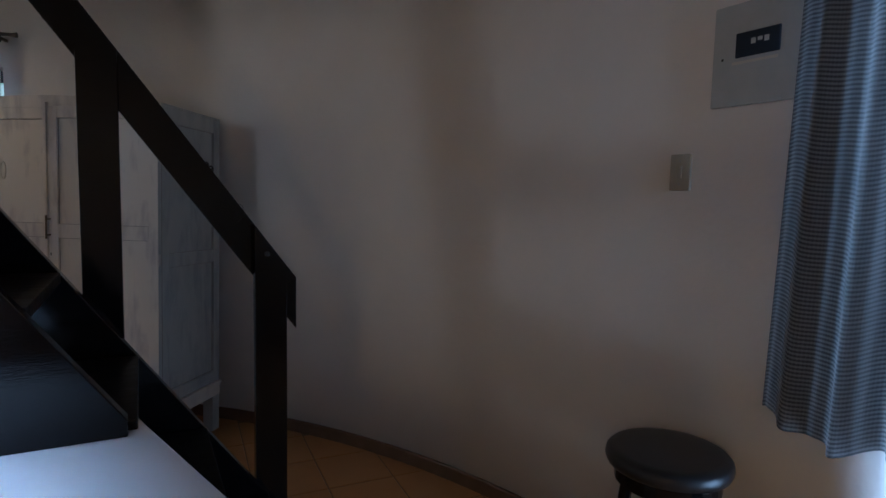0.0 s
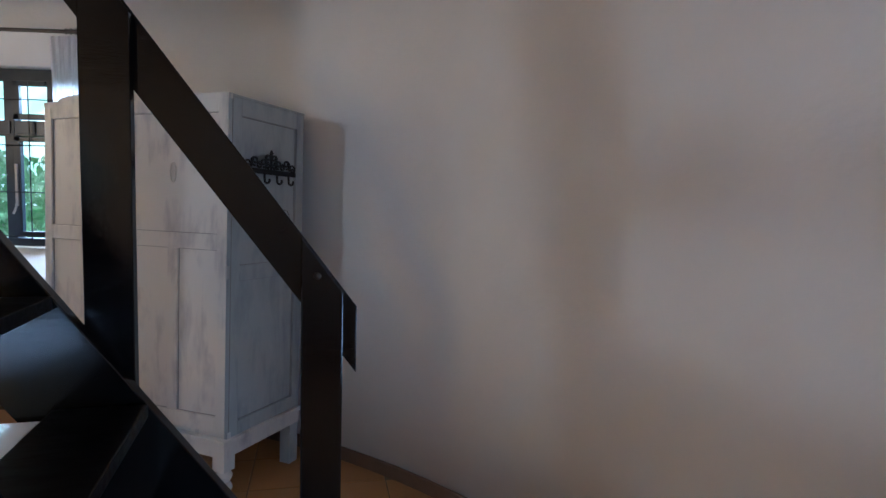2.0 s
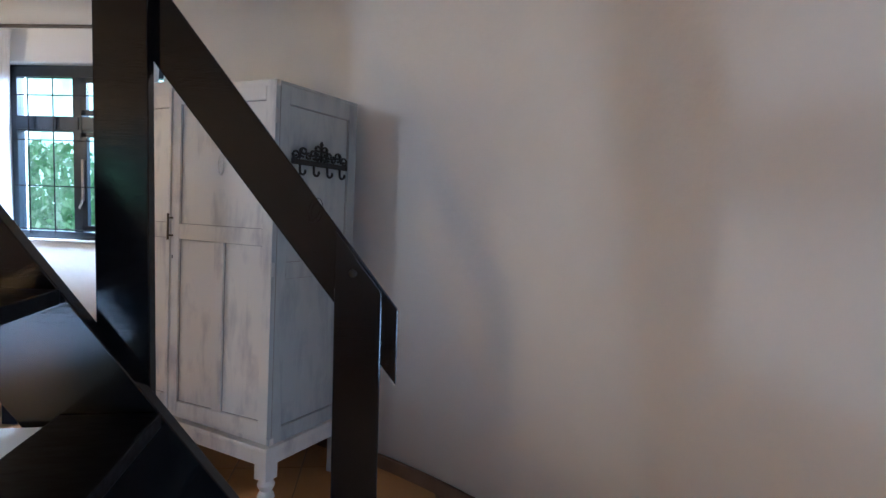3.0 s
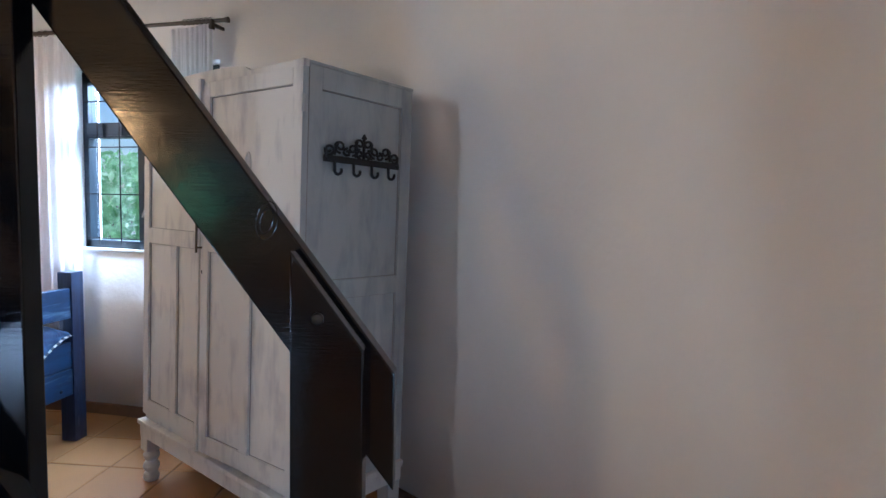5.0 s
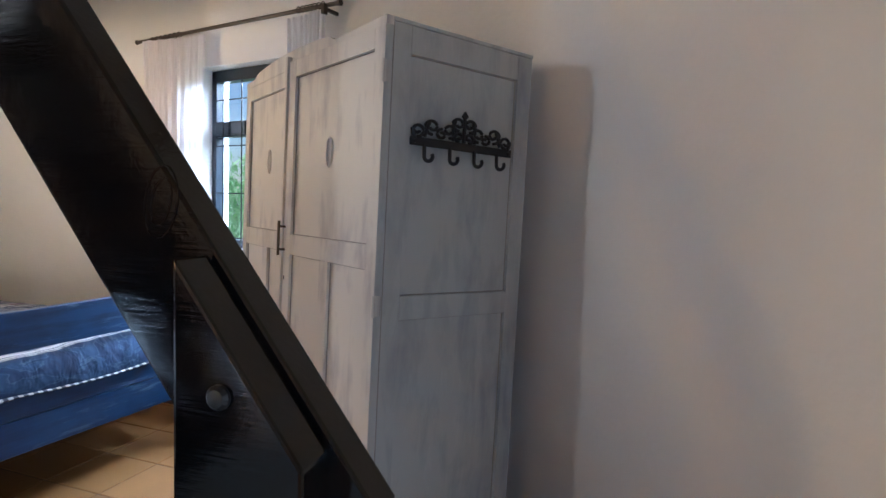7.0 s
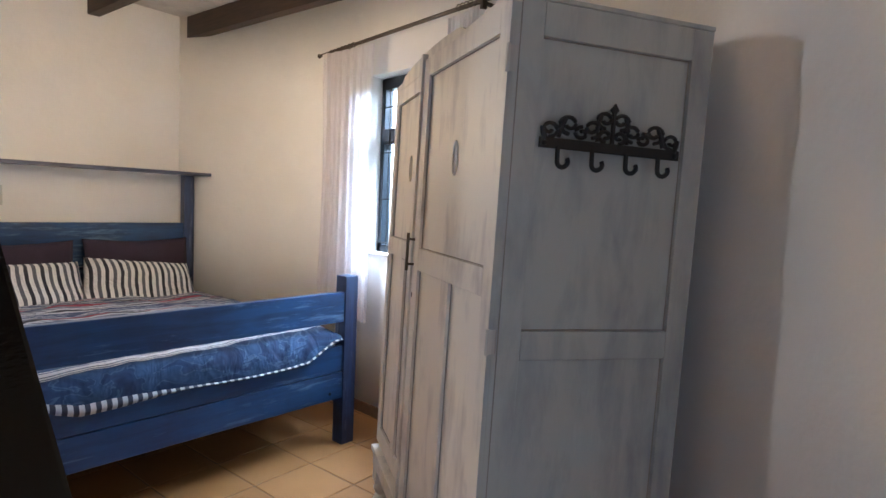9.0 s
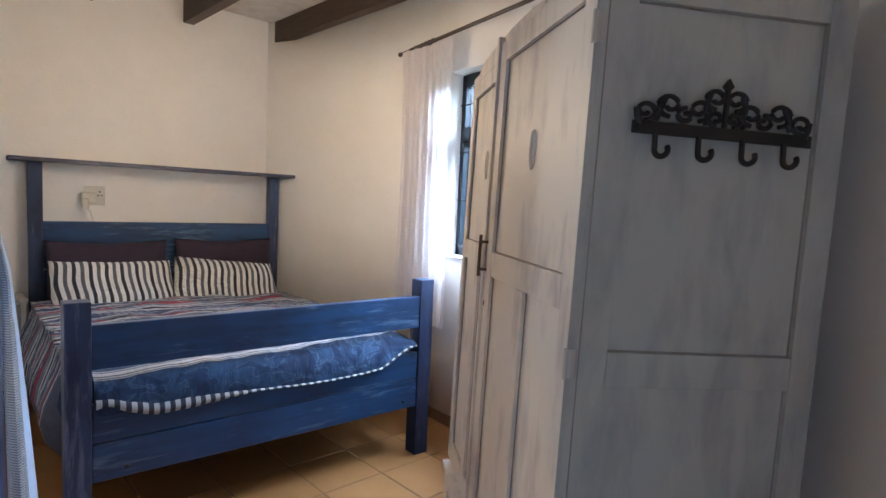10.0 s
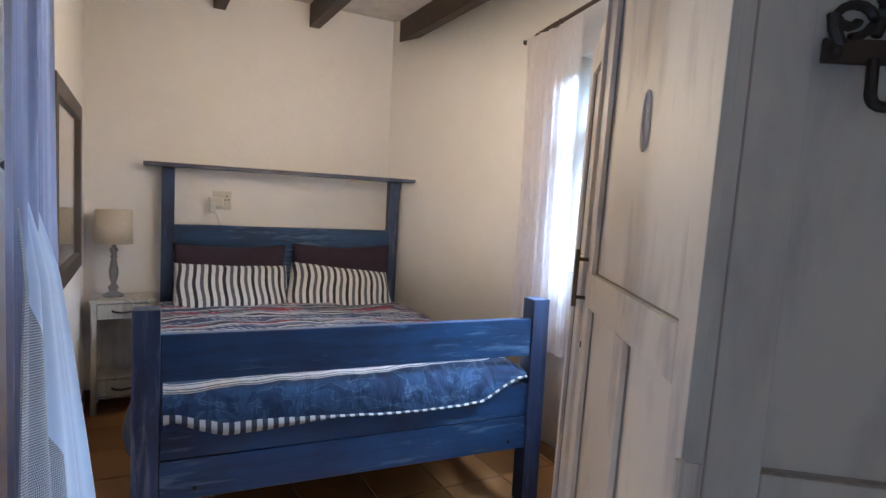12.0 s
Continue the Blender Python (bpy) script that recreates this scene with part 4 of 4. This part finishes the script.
# ---- bedside ----
def bedside_table():
    t = thing("bedside_table", HOUSE @ pose(0.03, -1.80, 0), "distressed white wooden bedside table with two drawers and an open shelf", "bedside table")
    d, w = 0.26, 0.165
    for x in (0.0, d - 0.03):
        for y in (-w, w - 0.03):
            part("leg", box(B(), x, x + 0.03, y, y + 0.03, 0.0, 0.672, 0.002), DISTRESSED, t)
    part("tabletop", box(B(), -0.005, d + 0.01, -w - 0.01, w + 0.01, 0.672, 0.692, 0.004), DISTRESSED, t)
    for lo, hi in ((0.585, 0.665), (0.110, 0.205)):
        dr = part("drawer", box(B(), 0.01, d - 0.004, -w + 0.032, w - 0.032, lo, hi, 0.003), DISTRESSED, t, "distressed white drawer front")
        zc = (lo + hi) / 2
        bm = tube(B(), [(d - 0.004, -0.055, zc), (d + 0.012, -0.045, zc - 0.004), (d + 0.014, 0, zc - 0.010), (d + 0.012, 0.045, zc - 0.004), (d - 0.004, 0.055, zc)], 0.006, 6)
        part("drawer_handle", bm, IRON, dr, "dark iron drawer handle")
    for z in (0.575, 0.215, 0.095):
        part("shelf", box(B(), 0.004, d - 0.006, -w + 0.004, w - 0.004, z - 0.0, z + 0.009, 0.001), DISTRESSED, t)
    part("back_panel", box(B(), 0.0, 0.006, -w + 0.031, w - 0.031, 0.21, 0.58), DISTRESSED, t)
    for y in (-w + 0.004, w - 0.012):
        part("side_panel", box(B(), 0.031, d - 0.031, y, y + 0.008, 0.58, 0.671), DISTRESSED, t)


bedside_table()


def table_lamp():
    t = thing("table_lamp", HOUSE @ pose(0.15, -1.855, 0.692), "grey-washed turned wooden table lamp with a cream drum shade, unlit", "lamp")
    prof = [(0.056, 0.0), (0.056, 0.012), (0.040, 0.022), (0.020, 0.032), (0.026, 0.045), (0.030, 0.058), (0.018, 0.072), (0.014, 0.085), (0.020, 0.10), (0.026, 0.135), (0.027, 0.16), (0.020, 0.20), (0.014, 0.235),
            (0.022, 0.245), (0.014, 0.256), (0.020, 0.275), (0.024, 0.29), (0.012, 0.30), (0.010, 0.335)]
    part("lamp_base", lathe(B(), prof, 0, 0, 24), LAMPWOOD, t, "grey-washed turned wooden lamp base", smooth=True)
    bm = B()
    n = 36
    rings = [[bm.verts.new((r * math.cos(2 * math.pi * i / n), r * math.sin(2 * math.pi * i / n), z)) for i in range(n)] for r, z in ((0.104, 0.325), (0.098, 0.530), (0.096, 0.530), (0.102, 0.325))]
    for k in range(4):
        a, b = rings[k], rings[(k + 1) % 4]
        for i in range(n):
            bm.faces.new((a[i], a[(i + 1) % n], b[(i + 1) % n], b[i]))
    part("shade", bm, SHADE, t, "cream cloth drum shade", smooth=True)
    bm = B()
    for k in range(3):
        a = 2 * math.pi * k / 3
        tube(bm, [(0, 0, 0.335), (0.101 * math.cos(a), 0.101 * math.sin(a), 0.335)], 0.002, 5)
    part("shade_ring", bm, IRON, t)
    cord = tube(B(), [(0.10, 0.03, 0.004), (0.13, 0.07, 0.004), (0.16, 0.10, 0.0), (0.165, 0.12, -0.05), (0.13, 0.15, -0.12), (0.11, 0.19, -0.22), (0.08, 0.22, -0.35)], 0.0035, 6)
    part("cord", cord, PLASTIC, t, "pale lamp cord")


table_lamp()


def wall_mirror():
    m = thing("wall_mirror", HOUSE @ pose(0, -2.019, 0), "wall mirror in a dark walnut frame hanging on the partition", "mirror")
    u0, u1, z0, z1, f = 0.55, 1.62, 0.93, 1.765, 0.075
    bm = B()
    for a, b, lo, hi in ((u0, u1, z0, z0 + f), (u0, u1, z1 - f, z1), (u0, u0 + f, z0 + f, z1 - f), (u1 - f, u1, z0 + f, z1 - f)):
        box(bm, a, b, 0.0, 0.028, lo, hi, 0.004)
    part("mirror_frame", bm, MIRRORFRAME, m, "dark walnut mirror frame")
    part("mirror_glass", box(B(), u0 + f - 0.004, u1 - f + 0.004, 0.004, 0.012, z0 + f - 0.004, z1 - f + 0.004), MIRROR, m, "silvered mirror glass")


wall_mirror()


def wall_socket():
    s = thing("wall_socket", HOUSE @ pose(0.0, -1.24, 1.305), "ivory double wall socket with a plugged-in adapter above the bed", "socket")
    part("plate", box(B(), 0.0, 0.012, -0.045, 0.075, -0.06, 0.065, 0.004), PLASTIC, s)
    bm = B()
    for y, z in ((0.045, 0.03), (0.035, 0.005), (0.055, 0.005)):
        box(bm, 0.012, 0.0135, y - 0.004, y + 0.004, z - 0.005, z + 0.005)
    part("socket_hole", bm, IRON, s)
    part("adapter", box(B(), 0.0125, 0.075, -0.070, 0.018, -0.045, 0.022, 0.010), PLASTIC, s, "ivory plug adapter")
    bm = box(B(), 0.0755, 0.115, -0.075, -0.035, -0.085, -0.015, 0.012)
    part("plug", bm, PLASTIC, s, "translucent pale plug")
    cord = tube(B(), [(0.09, -0.06, -0.03), (0.085, -0.055, -0.07), (0.06, -0.02, -0.10), (0.05, 0.0, -0.17), (0.03, -0.01, -0.24)], 0.0035, 6)
    part("cord", cord, PLASTIC, s)


wall_socket()


# ---- things on the round wall by the door ----
def on_wall(deg, z):
    """A frame on the round wall: x to the right as seen from inside, -y into the room."""
    x, y = polar(deg, RAD)
    return pose(x, y, z, 0, 0, deg - 90)


def light_switch():
    a = angle_of(1.312, 1.14)
    s = thing("light_switch", on_wall(a, 1.51), "ivory rocker light switch on the plaster wall", "light switch")
    old = mat_plain("aged_ivory_plastic", (0.36, 0.33, 0.26), 0.4, 0, 0.06)
    part("plate", box(B(), -0.038, 0.038, -0.012, -0.001, -0.062, 0.062, 0.004), old, s)
    part("rocker", box(B(), -0.009, 0.009, -0.019, -0.0125, -0.020, 0.022, 0.003), old, s, "ivory switch rocker")
    for z in (0.038, -0.040):
        part("screw", box(B(), -0.004, 0.004, -0.0135, -0.0122, z - 0.004, z + 0.004), SILVER, s)


def breaker_box():
    a0, a1 = angle_of(1.349, 1.048), angle_of(1.45, 0.74)
    a = (a0 + a1) / 2
    w = radians(a0 - a1) * RAD / 2
    s = thing("breaker_box", on_wall(a, 1.865), "grey enamel distribution box with a smoked cover on the wall", "fuse box")
    part("cover", box(B(), -w, w, -0.022, -0.004, -0.155, 0.155, 0.004), GREYBOX, s)
    win = part("smoked_window", box(B(), -w + 0.078, -w + 0.212, -0.030, -0.0225, -0.012, 0.062, 0.003), DARKWIN, s, "smoked flap over the breakers")
    bm = B()
    for i in range(3):
        x = -w + 0.128 + i * 0.020
        box(bm, x, x + 0.013, -0.0325, -0.0305, 0.022 + 0.006 * (i % 2), 0.038)
    part("breaker", bm, GREYBOX, win, "pale breaker switches")
    part("label_strip", box(B(), -w + 0.066, -w + 0.205, -0.0235, -0.0225, -0.030, -0.022), PLASTIC, s)
    bm = box(B(), -w + 0.030, -w + 0.037, -0.0235, -0.0225, -0.012, -0.005)
    part("screw", bm, IRON, s)


light_switch(), breaker_box()


def stool():
    s = thing("bar_stool", pose(1.170, 0.925, 0, 0, 0, 20), "black wooden stool with a round padded seat", "stool")
    R, H = 0.190, 0.638
    prof = [(0.0, H - 0.055), (R * 0.86, H - 0.055), (R * 0.97, H - 0.045), (R, H - 0.030), (R * 0.985, H - 0.012), (R * 0.93, H - 0.002), (R * 0.80, H + 0.001), (R * 0.5, H + 0.003), (0.0, H + 0.004)]
    part("seat", lathe(B(), prof[1:-1], 0, 0, 36), mat_plain("black_vinyl", (0.012, 0.011, 0.012), 0.35, 0, 0.2, 20), s, "black round padded seat", smooth=True)
    part("seat_frame", lathe(B(), [(R * 0.80, H - 0.10), (R * 0.84, H - 0.10), (R * 0.84, H - 0.056), (R * 0.80, H - 0.056)], 0, 0, 30), BLACK, s)
    for k in range(4):
        a = radians(45 + 90 * k)
        p, q = Vector((0.115 * math.cos(a), 0.115 * math.sin(a), H - 0.08)), Vector((0.175 * math.cos(a), 0.175 * math.sin(a), 0.0))
        part("leg", tube(B(), [q, q.lerp(p, 0.5), p], [0.017, 0.020, 0.020], 10), BLACK, s)
    for k in range(4):
        a, b2 = radians(45 + 90 * k), radians(135 + 90 * k)
        zz = 0.22 + 0.05 * (k % 2)
        r = 0.175 - 0.06 * zz / H
        part("stretcher", tube(B(), [(r * math.cos(a), r * math.sin(a), zz), (r * math.cos(b2), r * math.sin(b2), zz)], 0.010, 8), BLACK, s)


stool()


# ---- kitchen counter under the stair ----
def counter():
    c = thing("kitchen_counter", STAIR, "pale worktop on a plain white base beside the stair", "counter")
    poly = [(-0.392, -0.50), (-0.60, -0.50), (-0.60, -0.06), (-1.9, -0.06), (-1.9, -1.32), (-0.30, -1.32), (-0.225, -1.06)]
    inner = [(-0.44, -0.53), (-0.64, -0.53), (-0.64, -0.10), (-1.86, -0.10), (-1.86, -1.28), (-0.34, -1.28), (-0.27, -1.06)]
    part("worktop", prism(B(), poly, "z", 0.822, 0.861, 0.004), WORKTOP, c, "pale grey-white worktop")
    part("cabinet_base", prism(B(), inner, "z", 0.0, 0.821), PLASTIC, c)


counter()


# ---- curtain dividing the sleeping corner ----
def divider_curtain():
    c = thing("divider_curtain", HOUSE, "pale blue lined gingham curtain tied back at the partition", "curtain")
    # hanging back layer
    bm = B()

    def back(i, j):
        z = 2.50 + (0.03 - 2.50) * j
        u = 2.06 + 0.50 * i
        pull = 0.0
        v = -1.976 + folds(i, 5, 0.015, 0.3) + 0.03 * j * (1 - i)
        if j > 0.5:
            v += 0.03 * (j - 0.5) * (1 - i)
        return u, v, z
    sheet(bm, 80, 30, back, lambda i, j: (i * 1.3, j * 2.4))
    part("back_panel", bm, LINING_BACK, c, "slate blue lining side of the curtain")
    # tied layer: gathered at the tie and flaring to the floor
    tie_z, tie_u, tie_v = 1.39, 2.42, -1.992
    for nm, mt, lo, hi, lb in (("tied_lining", LINING, 0.0, 0.36, "pale blue lining turned outwards"), ("tied_gingham", GINGHAM, 0.36, 1.0, "blue and white gingham cloth")):
        bm = B()

        def front(i, j, lo=lo, hi=hi):
            cut = 0.995 if j < 0.35 else max(0.38, 0.995 - 1.7 * (j - 0.35))
            q = cut * i if lo == 0.0 else cut + (1.0 - cut) * i
            if j < 0.35:
                f = j / 0.35
                z = 2.50 + (tie_z - 2.50) * f
                half = 0.045 + 0.04 * (1 - f ** 2.2)
                u = tie_u - 0.10 * (1 - f) + half * (2 * q - 1)
                v = tie_v + 0.030 * (1 - f) + 0.012 * math.sin(q * 30)
            else:
                f = (j - 0.35) / 0.65
                z = tie_z + (0.03 - tie_z) * f
                g = f ** 0.8
                right, left = tie_u - 0.05 - 0.33 * g, tie_u + 0.05 + 0.34 * g
                u = right + (left - right) * q
                v = tie_v + 0.03 * min(1.0, 5 * f) + 0.14 * g * (1 - q) + folds(q, 3, 0.019 * (0.25 + g), 2.1)
            return u, v, z
        sheet(bm, 70, 150, front, lambda i, j, lo=lo, hi=hi: ((lo + (hi - lo) * i) * 1.3, j * 2.5))
        part(nm, bm, mt, c, lb)
    bm = B()
    pts = [(tie_u + 0.015 + 0.045 * math.cos(a), tie_v + 0.022 * math.sin(a), tie_z + 0.01 * math.cos(a)) for a in [2 * math.pi * q / 16 for q in range(17)]]
    tube(bm, pts, 0.005, 6)
    part("tie", bm, IRON, c, "dark cord tie")
    rod = thing("curtain_rod", HOUSE @ pose(2.05, -1.94, 2.50), "dark rod carrying the dividing curtain below the beams", "curtain rod")
    part("pole", tube(B(), [(0.0, 0, 0.01), (0.66, 0, 0.01)], 0.011), MIRRORFRAME, rod)
    for x in (0.06, 0.62):
        part("bracket", tube(B(), [(x, 0, 0.01), (x, 0, 0.218)], 0.006), MIRRORFRAME, rod)


divider_curtain()


# ---- outside ----
bm = B()
lathe(bm, [(600.0, -0.25), (600.0, -0.21)], 0, 0, 64)
structure("ground", bm, mat_plain("grass_ground", (0.07, 0.10, 0.035), 0.9, 0, 0.3, 2), "rough green lawn")


def leaf_mass(name, cx, cy, w, d, h, count, seed, label):
    rng = random.Random(seed)
    bm = B()
    for _ in range(count):
        a, b = rng.uniform(-1, 1), rng.uniform(-1, 1)
        top = h * (0.80 + 0.22 * math.sin(a * 5 + seed))
        x, y, z = cx + a * w, cy + b * d, rng.uniform(0, 1) ** 0.8 * top - 0.2
        s = rng.uniform(0.05, 0.11)
        m = Matrix.Translation((x, y, z)) @ Euler((rng.uniform(0, 6.3), rng.uniform(0, 6.3), rng.uniform(0, 6.3))).to_matrix().to_4x4()
        vs = [bm.verts.new(m @ Vector(p)) for p in ((-s, 0, 0), (0, -s * 0.45, 0.01), (s, 0, 0), (0, s * 0.45, 0.01))]
        bm.faces.new(vs)
    ob = part(name, bm, LEAF)
    return tagged(ob, label, "shrub", kind="stuff")


leaf_mass("shrub", -5.0, 7.8, 5.5, 0.9, 2.2, 15000, 3, "dense bright green shrubs outside the window")
# board beyond the shrubs that glows by itself for the daylit, hazy distance
distance_glow = Mat("glowing_distance", 1.0)
emit = distance_glow.node("ShaderNodeEmission", Strength=3.8)
distance_glow.link(distance_glow.ramp(distance_glow.noise(distance_glow.coord(), 0.5, 4), (0.35, (0.42, 0.66, 0.45)), (0.65, (0.80, 0.93, 0.88))), emit.inputs[0])
distance_glow.link(emit.outputs[0], distance_glow.nt.nodes["Material Output"].inputs[0])
structure("backdrop", box(B(), -52, 30, 56, 56.2, -0.2, 24), distance_glow.m, "glowing board for the bright hazy green distance")

# ---- floor tiles ----
def tiles():
    """Square floor tiles: those the camera passes are single pieces, the rest one joined mesh."""
    rot = radians(11.5)
    ca, sa = math.cos(rot), math.sin(rot)
    ox, oy, P = -2.362, 2.926, 0.33
    me = bpy.data.meshes.new("tile")
    bm = B()
    h, g = P / 2 - 0.0026, 0.003
    vs = [bm.verts.new(p) for p in ((-h, -h, -0.003), (h, -h, -0.003), (h, h, -0.003), (-h, h, -0.003), (-h + g, -h + g, 0), (h - g, -h + g, 0), (h - g, h - g, 0), (-h + g, h - g, 0))]
    bm.faces.new(vs[4:])
    for i in range(4):
        bm.faces.new((vs[i], vs[(i + 1) % 4], vs[4 + (i + 1) % 4], vs[4 + i]))
    bm.to_mesh(me)
    bm.free()
    me.materials.append(TILE)
    floor = bpy.data.objects["floor"]
    rest = B()
    inv = HOUSE.inverted()
    for i in range(-26, 27):
        for j in range(-26, 27):
            u, v = (i + 0.5) * P, (j + 0.5) * P
            x, y = ox + u * ca - v * sa, oy + u * sa + v * ca
            if math.hypot(x - CX, y - CY) > RAD + 0.18:
                continue
            loc = inv @ Vector((x, y, 0))
            if loc.x < -0.25:
                continue
            z = -0.0005 * ((i * 7 + j * 13) % 3)
            if y > 0.75 and x > -4.6:
                t = new("floor_tile", me)
                t.parent = floor
                t.matrix_local = pose(x, y, z, 0, 0, 11.5 + 90 * ((i * 3 + j) % 4))
            else:
                m = pose(x, y, z, 0, 0, 11.5)
                w = [rest.verts.new(m @ Vector(p)) for p in ((-h, -h, -0.003), (h, -h, -0.003), (h, h, -0.003), (-h, h, -0.003), (-h + g, -h + g, 0), (h - g, -h + g, 0), (h - g, h - g, 0), (-h + g, h - g, 0))]
                rest.faces.new(w[4:])
                for q in range(4):
                    rest.faces.new((w[q], w[(q + 1) % 4], w[4 + (q + 1) % 4], w[4 + q]))
    part("floor_tiles_far", rest, TILE, floor, kind="stuff")


tiles()
